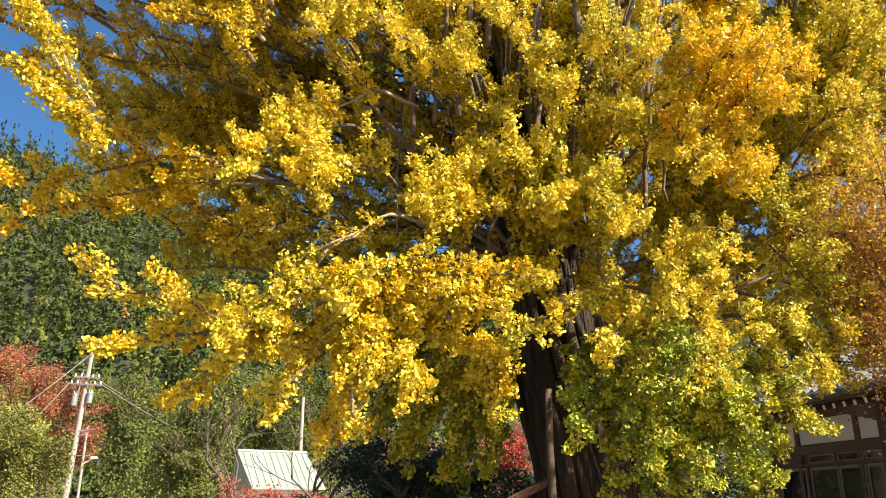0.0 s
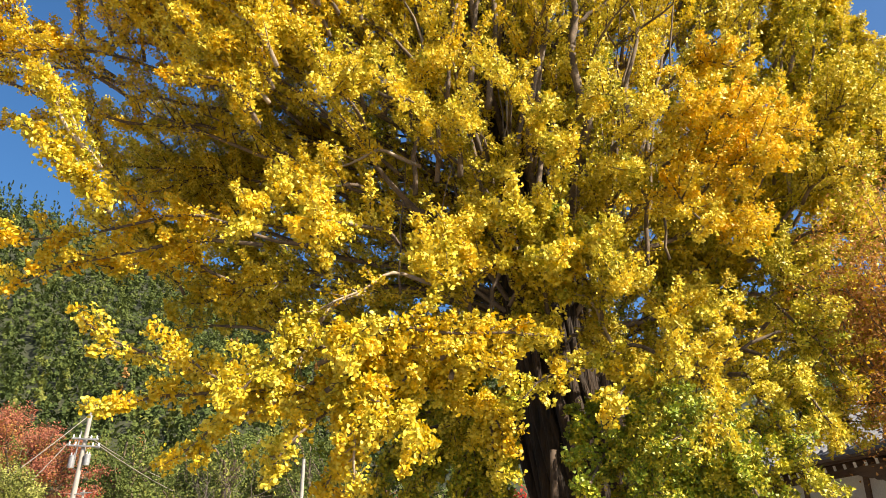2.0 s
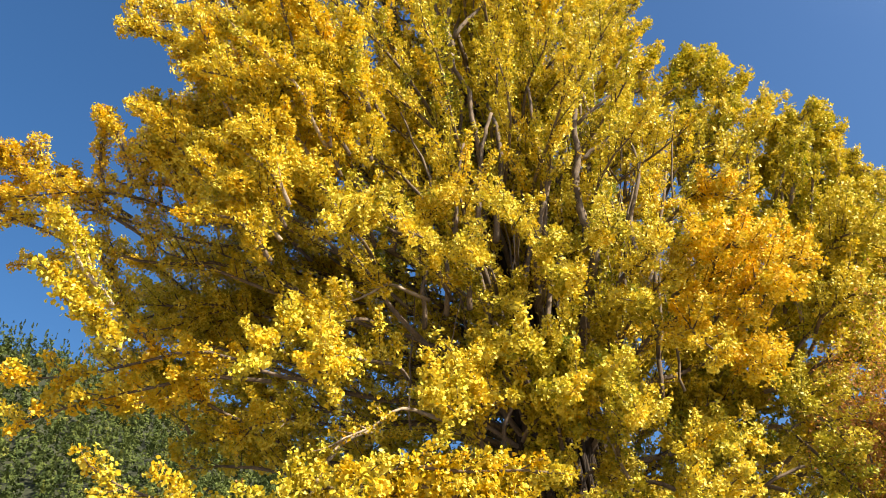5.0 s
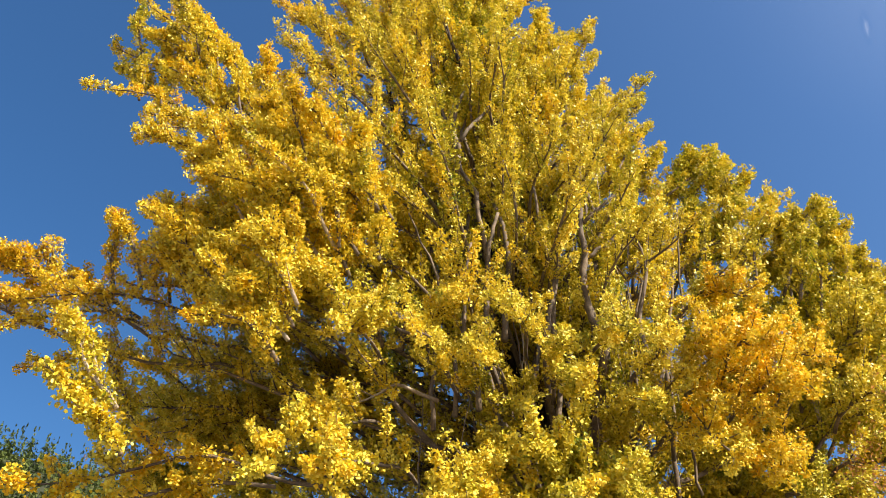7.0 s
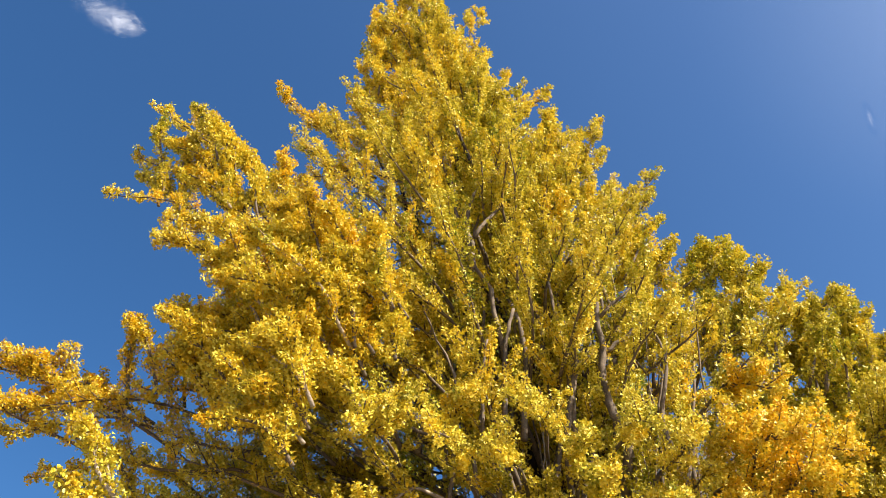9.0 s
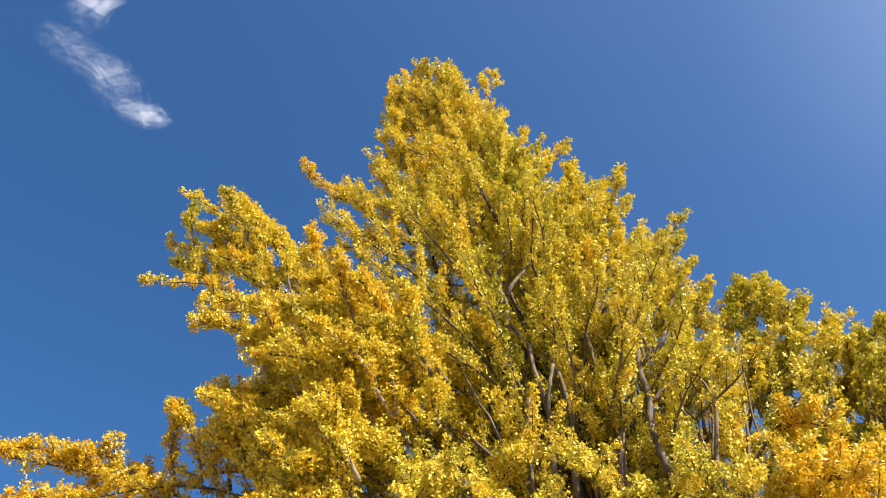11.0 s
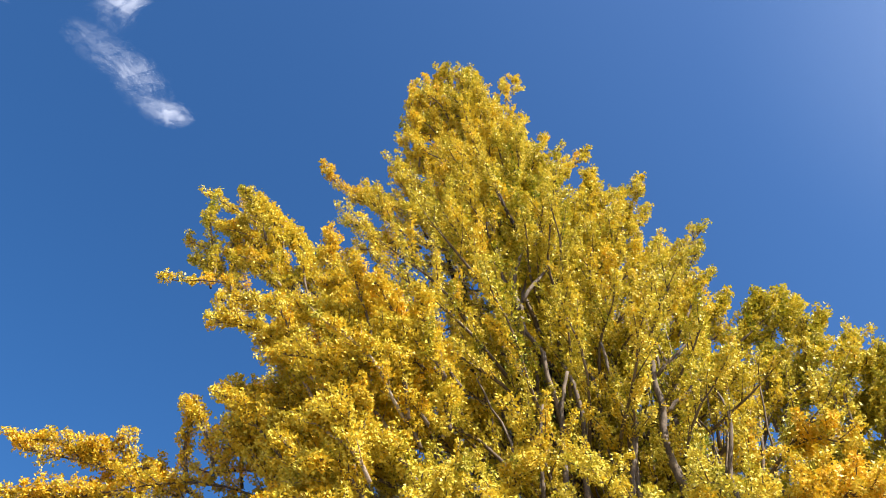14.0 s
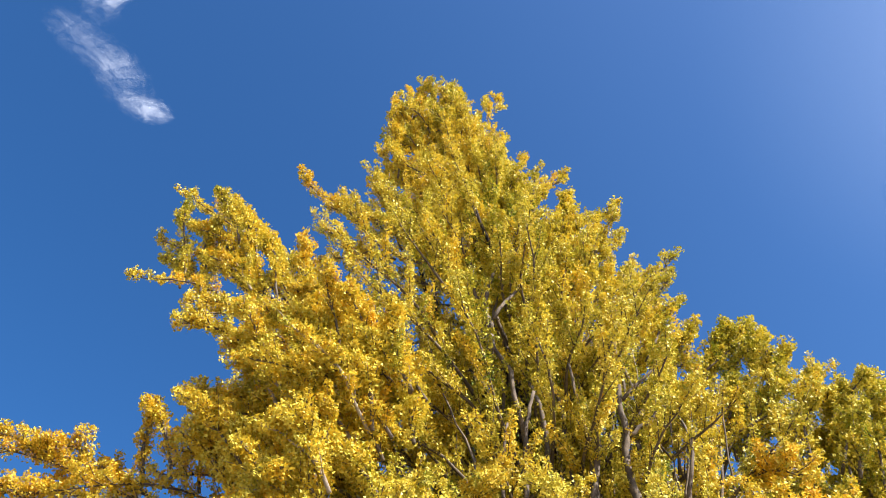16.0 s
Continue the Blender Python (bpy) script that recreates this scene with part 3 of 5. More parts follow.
bough((-0.62, 8.0, 3.41), (-1.48, 6.8, 2.34), 2.2, shoots=16, reach=0.6, hang=0.3, seed=1326)
bough((-0.74, 8.2, 2.97), (-1.09, 7.2, 2.13), 2.8, shoots=12, reach=0.5, hang=0.3, seed=1331)
bough((-0.14, 8.0, 3.41), (-0.31, 6.8, 2.48), 2.3, shoots=16, reach=0.6, hang=0.4, seed=1336)
bough((0.1, 8.0, 3.54), (-0.71, 6.8, 2.73), 2.4, shoots=16, reach=0.7, hang=0.3, seed=1341)
# the long level spray before the trunk
bough((-1.2, 7.2, 3.34), (0.88, 6.8, 3.49), 2.7, shoots=20, reach=0.45, bare=0.0, rise=0.2, hang=0.2, seed=1346)
bough((-0.88, 7.2, 3.23), (0.39, 6.8, 3.21), 2.6, shoots=16, reach=0.5, bare=0.0, hang=0.4, seed=1351)
bough((1.16, 8.6, 4.5), (-0.02, 7.0, 4.12), 2.2, shoots=16, reach=0.8, seed=1356)
bough((1.49, 8.8, 5.15), (0.66, 7.2, 4.93), 2.0, shoots=16, reach=0.8, seed=1361)
bough((1.38, 8.8, 5.75), (1.27, 7.2, 5.57), 2.0, shoots=14, reach=0.8, seed=1366)
bough((1.69, 8.6, 4.5), (1.1, 7.2, 4.37), 1.9, shoots=14, reach=0.7, seed=1371)
bough((0.53, 8.8, 5.45), (-0.24, 7.0, 4.3), 2.2, shoots=16, reach=0.8, seed=1376)
bough((1.8, 8.6, 4.09), (1.75, 7.2, 4.14), 2.0, shoots=14, reach=0.8, seed=1381)
bough((1.61, 9.6, 3.79), (0.75, 8.6, 3.95), 1.8, shoots=14, reach=0.7, seed=1386)
bough((1.56, 9.6, 4.23), (1.77, 8.6, 3.68), 1.7, shoots=14, reach=0.7, seed=1391)
bough((1.44, 9.6, 4.76), (1.0, 8.4, 4.29), 1.8, shoots=14, reach=0.7, seed=1396)
bough((1.61, 9.6, 5.16), (1.77, 8.2, 4.97), 1.8, shoots=14, reach=0.7, seed=1401)
bough((1.94, 9.8, 3.83), (2.2, 8.8, 3.6), 1.6, shoots=14, reach=0.7, seed=1406)
bough((-0.03, 8.5, 6.14), (-0.49, 7.0, 6.18), 2.0, shoots=13, reach=0.7, seed=1411)
bough((0.53, 8.5, 6.22), (0.09, 7.0, 5.98), 2.0, shoots=13, reach=0.7, seed=1416)
bough((0.81, 8.5, 6.69), (0.57, 7.0, 6.46), 2.0, shoots=13, reach=0.7, seed=1421)
bough((1.51, 8.5, 6.53), (1.74, 7.0, 6.18), 1.9, shoots=13, reach=0.7, seed=1426)
bough((2.17, 8.5, 6.06), (2.13, 7.0, 5.98), 1.8, shoots=13, reach=0.7, seed=1431)
bough((-1.01, 8.5, 6.69), (-1.32, 7.0, 6.32), 2.2, shoots=14, reach=0.8, seed=1436)
bough((-0.29, 9.4, 8.01), (-0.77, 8.8, 8.81), 2.1, shoots=13, reach=0.7, seed=1446)
bough((0.33, 9.4, 7.23), (0.04, 8.6, 7.63), 2.0, shoots=13, reach=0.7, seed=1451)
bough((0.94, 9.4, 7.97), (1.21, 8.8, 8.75), 1.9, shoots=13, reach=0.7, seed=1456)
bough((1.37, 9.4, 6.67), (1.78, 8.6, 7.04), 1.9, shoots=13, reach=0.7, seed=1461)
bough((-1.47, 9.2, 8.73), (-1.86, 8.6, 9.34), 2.7, shoots=14, reach=0.7, seed=1466)
bough((-0.47, 9.6, 9.7), (-0.64, 9.0, 10.65), 2.0, shoots=13, reach=0.7, seed=1471)
bough((2.6, 9.6, 8.47), (2.9, 9.0, 9.3), 2.0, shoots=13, reach=0.7, seed=1476)
# sprays towards the hall
bough((2.25, 8.2, 3.71), (0.72, 7.2, 3.01), 1.9, shoots=14, reach=0.5, hang=0.2, seed=1481)
bough((2.53, 8.2, 3.46), (1.51, 7.2, 2.9), 1.9, shoots=14, reach=0.6, hang=0.2, seed=1486)
bough((2.57, 8.2, 3.84), (2.5, 7.2, 2.8), 2.1, shoots=16, reach=0.7, hang=0.2, seed=1491)
bough((2.54, 8.4, 4.29), (2.23, 7.2, 3.34), 1.9, shoots=14, reach=0.7, seed=1496)
bough((2.92, 8.4, 4.29), (2.72, 7.4, 3.73), 1.8, shoots=12, reach=0.7, seed=1501)
bough((3.33, 8.6, 3.82), (3.69, 7.6, 2.87), 1.6, shoots=16, reach=0.7, hang=0.2, seed=1506)
bough((3.09, 8.4, 3.51), (3.37, 7.6, 2.54), 1.5, shoots=14, reach=0.6, hang=0.2, seed=1511)
bough((3.62, 8.8, 4.57), (4.03, 7.8, 3.37), 1.2, shoots=16, reach=0.7, seed=1516)
bough((3.67, 8.8, 5.0), (3.91, 7.8, 4.1), 1.3, shoots=16, reach=0.8, seed=1521)
bough((4.56, 9.0, 5.85), (4.83, 8.0, 5.8), 1.8, shoots=16, reach=0.8, seed=1526)
bough((4.44, 9.2, 5.39), (5.04, 8.4, 5.06), 1.7, shoots=18, reach=0.9, seed=1531)
bough((4.35, 9.2, 4.7), (4.88, 8.4, 4.09), 1.2, shoots=18, reach=0.9, seed=1536)
bough((3.99, 9.2, 4.12), (4.67, 8.4, 3.25), 1.3, shoots=18, reach=0.8, seed=1541)
bough((4.95, 9.2, 6.86), (5.37, 8.4, 6.95), 1.9, shoots=18, reach=0.9, seed=1546)
bough((4.42, 10.4, 4.95), (5.71, 10.4, 5.12), 1.2, shoots=16, reach=0.9, seed=1551)
bough((4.47, 10.4, 4.13), (5.57, 10.4, 4.21), 1.2, shoots=16, reach=0.9, seed=1556)
bough((2.3, 8.4, 3.01), (1.29, 7.4, 2.2), 0.3, shoots=14, reach=0.6, hang=0.2, seed=1561)
bough((2.54, 8.4, 2.88), (1.79, 7.4, 1.85), 0.3, shoots=16, reach=0.6, hang=0.3, seed=1566)
bough((2.78, 8.4, 2.88), (2.73, 7.4, 1.9), 0.4, shoots=16, reach=0.6, hang=0.2, seed=1571)
bough((3.02, 8.4, 2.88), (3.4, 7.4, 2.28), 0.7, shoots=16, reach=0.55, hang=0.1, seed=1576)
bough((2.43, 8.4, 3.01), (2.33, 7.4, 2.1), 0.4, shoots=16, reach=0.6, hang=0.3, seed=1581)
bough((2.1, 8.6, 2.91), (1.56, 7.6, 1.65), 0.3, shoots=14, reach=0.5, hang=0.3, seed=1586)
bough((3.07, 8.4, 5.71), (3.46, 7.0, 5.46), 3.1, shoots=18, reach=0.7, seed=1591)
bough((2.96, 8.4, 6.01), (3.18, 7.0, 5.98), 3.1, shoots=18, reach=0.7, seed=1596)
bough((2.65, 8.4, 5.56), (2.58, 7.0, 4.65), 3.0, shoots=16, reach=0.7, seed=1601)
bough((2.72, 8.4, 6.32), (2.79, 7.2, 6.11), 3.0, shoots=16, reach=0.7, seed=1606)
bough((3.4, 8.4, 5.06), (3.13, 7.0, 4.65), 3.0, shoots=9, reach=0.4, seed=1611)
bough((2.42, 8.6, 5.36), (2.07, 7.4, 5.48), 1.5, shoots=14, reach=0.8, seed=1616)
bough((3.76, 11.4, 4.91), (4.88, 11.8, 5.12), 1.3, shoots=20, reach=0.9, seed=1621)
bough((3.88, 11.4, 4.38), (5.22, 11.8, 4.3), 1.2, shoots=20, reach=0.9, seed=1626)
bough((4.16, 11.4, 5.46), (5.98, 11.8, 6.48), 1.4, shoots=20, reach=0.9, seed=1631)
bough((4.65, 11.4, 6.6), (6.77, 11.8, 7.39), 1.8, shoots=20, reach=0.9, seed=1636)
bough((4.86, 11.0, 7.39), (7.16, 11.0, 8.83), 1.9, shoots=22, reach=0.9, seed=1641)
bough((-1.52, 10.2, 7.57), (-3.71, 9.6, 8.25), 2.2, shoots=20, reach=0.9, seed=1646)
bough((-1.81, 10.2, 6.91), (-3.96, 9.6, 7.37), 2.0, shoots=20, reach=0.9, seed=1651)
bough((-2.26, 10.4, 7.9), (-3.21, 9.8, 8.06), 2.2, shoots=18, reach=0.8, seed=1656)
bough((-2.08, 10.2, 6.31), (-4.3, 9.4, 6.64), 2.0, shoots=20, reach=0.9, seed=1661)
bough((-1.49, 9.6, 8.18), (-2.81, 9.0, 8.2), 2.5, shoots=18, reach=0.9, seed=1666)
bough((1.12, 10.0, 6.97), (0.85, 9.2, 7.71), 1.8, shoots=14, reach=0.7, seed=1681)
bough((1.4, 10.0, 7.54), (1.59, 9.2, 8.1), 1.8, shoots=14, reach=0.7, seed=1686)
bough((0.91, 10.0, 7.84), (0.47, 9.2, 8.4), 1.9, shoots=14, reach=0.7, seed=1691)
bough((-2.65, 9.2, 4.87), (-3.87, 8.4, 4.76), 2.7, shoots=18, reach=0.6, seed=1696)
bough((2.73, 8.6, 6.2), (3.09, 7.4, 5.27), 3.0, shoots=18, reach=0.7, seed=1706)
bough((3.31, 8.6, 6.77), (3.83, 7.4, 5.97), 3.0, shoots=18, reach=0.7, seed=1711)
bough((2.79, 8.6, 5.57), (3.11, 7.4, 4.72), 2.7, shoots=16, reach=0.7, seed=1716)
bough((2.89, 8.6, 7.39), (3.38, 7.6, 6.94), 2.9, shoots=16, reach=0.7, seed=1721)
bough((5.16, 10.6, 6.25), (5.81, 10.6, 6.71), 1.7, shoots=18, reach=0.9, seed=1726)
bough((5.71, 10.6, 7.18), (6.65, 10.4, 7.74), 1.8, shoots=18, reach=0.9, seed=1731)
bough((3.7, 10.6, 8.57), (4.29, 10.6, 9.09), 1.8, shoots=18, reach=0.9, seed=1736)
bough((3.31, 8.8, 3.6), (3.79, 8.2, 2.91), 1.1, shoots=20, reach=0.7, hang=0.2, seed=1741)
bough((3.53, 8.8, 3.34), (4.26, 8.2, 2.85), 1.2, shoots=20, reach=0.6, hang=0.2, seed=1746)
bough((1.99, 8.6, 3.17), (1.3, 8.0, 2.65), 0.3, shoots=14, reach=0.5, hang=0.3, seed=1751)
bough((2.21, 8.6, 3.55), (2.22, 7.8, 2.56), 0.8, shoots=16, reach=0.6, hang=0.3, seed=1756)
bough((-1.03, 8.6, 7.0), (-1.01, 7.2, 6.74), 2.1, shoots=14, reach=0.7, seed=1761)
bough((-0.45, 8.6, 6.75), (-0.15, 7.4, 6.89), 2.1, shoots=14, reach=0.7, seed=1766)
bough((1.09, 8.6, 6.12), (1.08, 7.4, 6.24), 2.0, shoots=14, reach=0.7, seed=1771)
# pale bare limbs in the open part of the crown
bough((-0.27, 8.8, 5.56), (-1.26, 8.0, 6.58), 2.2, shoots=7, reach=0.6, r0=0.034, bare=0.5, dense=0.6, sag=0, seed=1775)
bough((-0.93, 8.4, 4.46), (-1.65, 7.4, 2.99), 2.2, shoots=6, reach=0.5, r0=0.027, bare=0.55, dense=0.5, seed=1780)
bough((-0.16, 8.6, 4.64), (-1.33, 7.8, 4.07), 2.2, shoots=7, reach=0.5, r0=0.018, bare=0.4, dense=0.5, seed=1785)
bough((-0.31, 8.6, 6.2), (-1.41, 7.8, 5.69), 2.3, shoots=7, reach=0.5, r0=0.018, bare=0.3, dense=0.5, seed=1790)
bough((1.96, 9.0, 7.35), (1.85, 8.8, 9.23), 1.7, shoots=8, reach=0.7, r0=0.06, bare=0.4, dense=0.7, seed=1795)
bough((1.87, 9.2, 8.91), (2.01, 9.0, 11.04), 1.7, shoots=9, reach=0.7, r0=0.045, bare=0.3, dense=0.7, seed=1801)
bough((0.29, 9.6, 10.05), (0.04, 9.4, 13.21), 1.7, shoots=9, reach=0.7, r0=0.05, bare=0.35, dense=0.7, seed=1805)
bough((0.94, 9.4, 8.39), (1.09, 9.2, 10.77), 1.7, shoots=9, reach=0.7, r0=0.05, bare=0.35, dense=0.7, seed=1811)
bough((-0.38, 9.4, 8.57), (-0.78, 9.0, 10.57), 1.9, shoots=9, reach=0.7, r0=0.045, bare=0.35, dense=0.7, seed=1816)
bough((-0.83, 9.0, 7.19), (-0.6, 9.0, 8.9), 1.9, shoots=9, reach=0.7, r0=0.04, bare=0.35, dense=0.7, seed=1821)
bough((0.36, 9.2, 7.09), (0.67, 9.2, 9.67), 1.7, shoots=9, reach=0.7, r0=0.05, bare=0.35, dense=0.7, seed=1826)
bough((1.2, 9.2, 6.72), (1.41, 9.0, 8.99), 1.7, shoots=9, reach=0.7, r0=0.045, bare=0.35, dense=0.7, seed=1831)
# shaded greenish sprays behind the trunk's far side
bough((0.97, 11.4, 3.86), (-0.78, 11.6, 2.73), 0.7, shoots=16, reach=0.9, hang=0.3, seed=1836)
bough((0.8, 11.4, 3.69), (0.29, 11.4, 1.93), 0.7, shoots=14, reach=0.7, hang=0.4, seed=1841)
bough((0.81, 11.4, 3.86), (-0.43, 11.4, 2.24), 0.7, shoots=14, reach=0.7, hang=0.4, seed=1846)
bough((0.63, 11.2, 4.16), (-1.17, 11.2, 3.17), 0.9, shoots=16, reach=0.9, hang=0.2, seed=1851)
bough((-0.03, 11.4, 3.69), (-1.5, 11.4, 2.87), 0.9, shoots=14, reach=0.9, hang=0.2, seed=1856)
bough((1.05, 12.2, 4.39), (0.6, 12.6, 3.19), 1.1, shoots=18, reach=0.9, hang=0.3, seed=1861)
bough((1.06, 12.2, 4.58), (-0.04, 12.6, 3.73), 1.2, shoots=18, reach=0.9, hang=0.3, seed=1866)
bough((0.88, 12.2, 4.77), (-0.98, 12.8, 4.15), 1.2, shoots=18, reach=0.9, hang=0.2, seed=1871)
bough((1.02, 12.0, 3.98), (0.84, 12.4, 2.3), 0.9, shoots=16, reach=0.8, hang=0.4, seed=1876)
bough((1.03, 12.0, 4.16), (-0.21, 12.4, 2.99), 0.9, shoots=18, reach=0.9, hang=0.3, seed=1881)
bough((0.32, 12.2, 4.02), (-1.34, 12.8, 3.77), 1.2, shoots=18, reach=0.9, hang=0.2, seed=1886)
bough((2.86, 12.2, 4.39), (3.7, 12.8, 3.77), 0.9, shoots=18, reach=0.9, hang=0.2, seed=1891)
bough((2.79, 12.0, 3.98), (3.27, 12.6, 2.66), 0.3, shoots=16, reach=0.8, hang=0.3, seed=1896)
# the right slope's plumes
bough((-0.67, 10.2, 16.55), (-0.5, 10.2, 22.41), 2.7, shoots=14, reach=0.5, seed=1901)
bough((-0.41, 10.2, 16.46), (0.25, 10.2, 21.72), 2.6, shoots=14, reach=0.5, seed=1906)
bough((-1.47, 10.2, 16.8), (-2.36, 10.2, 22.41), 2.8, shoots=14, reach=0.5, seed=1911)
bough((-1.32, 10.2, 17.0), (-1.27, 10.2, 21.95), 2.8, shoots=14, reach=0.5, seed=1916)
bough((-1.78, 10.2, 15.34), (-2.5, 10.0, 18.92), 2.8, shoots=14, reach=0.5, seed=1921)
bough((-1.79, 10.2, 14.94), (-2.64, 9.8, 17.33), 2.8, shoots=14, reach=0.45, seed=1926)
bough((-0.38, 10.2, 15.34), (0.66, 10.2, 19.52), 2.5, shoots=14, reach=0.5, seed=1931)
bough((-0.22, 10.2, 14.48), (1.13, 10.2, 18.33), 2.5, shoots=16, reach=0.5, seed=1936)
bough((0.16, 10.2, 13.63), (1.5, 10.0, 16.82), 2.5, shoots=16, reach=0.5, seed=1941)
bough((0.45, 10.2, 13.2), (1.8, 10.0, 15.94), 2.5, shoots=16, reach=0.5, seed=1946)
bough((0.87, 10.2, 13.08), (2.11, 10.0, 15.35), 2.4, shoots=16, reach=0.5, seed=1951)
bough((1.24, 10.2, 12.65), (2.51, 10.0, 15.48), 2.2, shoots=18, reach=0.45, seed=1956)
bough((1.48, 10.2, 12.27), (2.82, 9.8, 14.51), 2.2, shoots=18, reach=0.45, seed=1961)
bough((1.66, 10.2, 11.62), (2.82, 9.8, 13.37), 2.2, shoots=18, reach=0.45, seed=1966)
bough((1.87, 10.0, 10.8), (3.25, 9.6, 13.07), 2.0, shoots=18, reach=0.4, seed=1971)
bough((2.02, 10.0, 10.25), (3.24, 9.6, 11.91), 2.2, shoots=16, reach=0.45, seed=1976)
# limbs in front of the bare upper trunk
bough((1.52, 9.2, 5.94), (1.27, 8.9, 7.24), 1.8, shoots=14, reach=0.7, seed=1981)
bough((0.96, 9.4, 6.38), (1.08, 9.0, 7.96), 1.8, shoots=14, reach=0.7, seed=1986)
bough((1.53, 9.4, 6.82), (1.35, 9.0, 8.55), 1.8, shoots=14, reach=0.7, seed=1991)
bough((0.86, 9.4, 7.56), (0.91, 9.2, 9.34), 1.9, shoots=14, reach=0.7, seed=1996)
# upright brown stems inside the crown
bough((1.92, 8.7, 7.19), (1.97, 8.9, 10.99), 1.7, shoots=8, reach=0.6, r0=0.05, bare=0.4, dense=0.5, seed=2001)
bough((0.56, 8.6, 7.05), (0.5, 8.8, 10.66), 1.8, shoots=8, reach=0.6, r0=0.04, bare=0.4, dense=0.5, seed=2006)
bough((1.2, 8.5, 6.73), (1.29, 8.8, 9.97), 1.7, shoots=8, reach=0.6, r0=0.035, bare=0.4, dense=0.5, seed=2011)
bough((1.8, 8.8, 8.39), (2.68, 8.8, 9.95), 1.8, shoots=8, reach=0.6, r0=0.022, bare=0.2, dense=0.5, seed=2016)
bough((1.73, 8.9, 6.6), (2.54, 9.2, 9.54), 1.9, shoots=8, reach=0.6, r0=0.04, bare=0.4, dense=0.5, seed=2021)
bough((0.07, 8.8, 7.19), (-0.04, 9.0, 10.65), 2.0, shoots=8, reach=0.6, r0=0.035, bare=0.4, dense=0.5, seed=2026)
bough((-0.15, 9.0, 8.51), (0.21, 9.2, 12.11), 1.6, shoots=8, reach=0.6, r0=0.04, bare=0.4, dense=0.5, seed=2031)
bough((1.29, 9.0, 7.34), (1.88, 9.4, 10.74), 2.1, shoots=8, reach=0.6, r0=0.04, bare=0.4, dense=0.5, seed=2036)
# shaded level limbs away from the hall
bough((0.05, 10.4, 7.0), (-4.02, 10.2, 7.79), 2.4, shoots=26, reach=0.8, rise=0.0, hang=0.15, seed=2041)
bough((-0.12, 10.6, 6.91), (-4.43, 10.4, 7.21), 2.3, shoots=26, reach=0.8, rise=0.0, hang=0.15, seed=2046)
bough((-0.29, 10.4, 6.62), (-3.09, 10.2, 6.54), 2.2, shoots=22, reach=0.8, rise=0.0, hang=0.15, seed=2051)
bough((-0.3, 10.8, 7.41), (-3.14, 10.6, 8.46), 2.5, shoots=22, reach=0.8, rise=0.0, hang=0.1, seed=2056)
bough((-1.37, 10.8, 7.21), (-4.77, 10.4, 6.73), 2.2, shoots=22, reach=0.7, rise=0.0, hang=0.2, seed=2061)
bough((-0.83, 10.6, 7.71), (-3.7, 10.2, 8.63), 2.6, shoots=22, reach=0.7, rise=0.0, hang=0.1, seed=2066)
bough((-1.57, 9.6, 7.37), (-2.86, 9.2, 8.51), 2.3, shoots=18, reach=0.7, seed=2071)
bough((-2.05, 9.6, 7.41), (-3.49, 9.2, 8.19), 2.4, shoots=18, reach=0.7, seed=2076)
# hanging sprays before the trunk
bough((0.84, 9.9, 3.56), (0.11, 9.4, 2.51), 0.9, shoots=16, reach=0.6, hang=0.45, rise=0.0, seed=2081)
bough((0.69, 9.9, 3.27), (0.51, 9.5, 2.06), 0.7, shoots=16, reach=0.5, hang=0.5, rise=0.0, seed=2086)
bough((0.47, 9.8, 3.39), (-0.36, 9.2, 2.61), 1.1, shoots=16, reach=0.6, hang=0.4, rise=0.0, seed=2091)
bough((0.33, 9.9, 3.12), (-0.56, 9.4, 2.18), 0.8, shoots=16, reach=0.5, hang=0.45, rise=0.0, seed=2096)
bough((0.62, 10.0, 2.99), (0.04, 9.6, 1.93), 0.6, shoots=14, reach=0.5, hang=0.5, rise=0.0, seed=2101)
bough((0.11, 9.8, 3.25), (-0.95, 9.3, 2.37), 0.9, shoots=14, reach=0.5, hang=0.4, rise=0.0, seed=2106)
# low limbs reaching past the hall's roof
bough((4.34, 9.4, 4.03), (4.91, 8.6, 3.68), 1.9, shoots=16, reach=0.6, rise=0.1, hang=0.1, seed=2111)
bough((3.98, 9.4, 3.46), (4.26, 8.8, 3.01), 1.4, shoots=14, reach=0.5, rise=0.1, hang=0.2, seed=2116)
bough((4.04, 9.6, 4.38), (4.81, 8.8, 4.42), 1.9, shoots=14, reach=0.6, seed=2121)
# fuller sprays at the crown's rim
bough((-3.01, 9.2, 11.41), (-5.24, 8.7, 14.64), 2.3, shoots=18, reach=0.55, dense=1.3, seed=2126)
bough((-3.41, 9.0, 11.66), (-5.68, 8.6, 13.96), 2.3, shoots=18, reach=0.5, dense=1.3, seed=2131)
bough((-3.61, 9.0, 11.68), (-4.68, 8.8, 14.43), 2.2, shoots=18, reach=0.5, dense=1.3, seed=2136)
bough((-3.92, 9.0, 11.7), (-5.09, 8.7, 12.87), 2.2, shoots=16, reach=0.5, dense=1.3, seed=2141)
bough((-3.51, 9.0, 11.1), (-5.19, 8.6, 11.73), 2.3, shoots=16, reach=0.45, dense=1.3, seed=2146)
bough((-2.38, 9.8, 14.96), (-3.24, 9.4, 15.54), 2.6, shoots=16, reach=0.4, dense=1.2, seed=2151)
bough((-1.84, 9.8, 14.13), (-3.18, 9.2, 13.49), 2.5, shoots=16, reach=0.5, dense=1.2, seed=2156)
bough((2.52, 10.0, 10.98), (3.19, 9.6, 12.72), 1.9, shoots=16, reach=0.4, seed=2161)
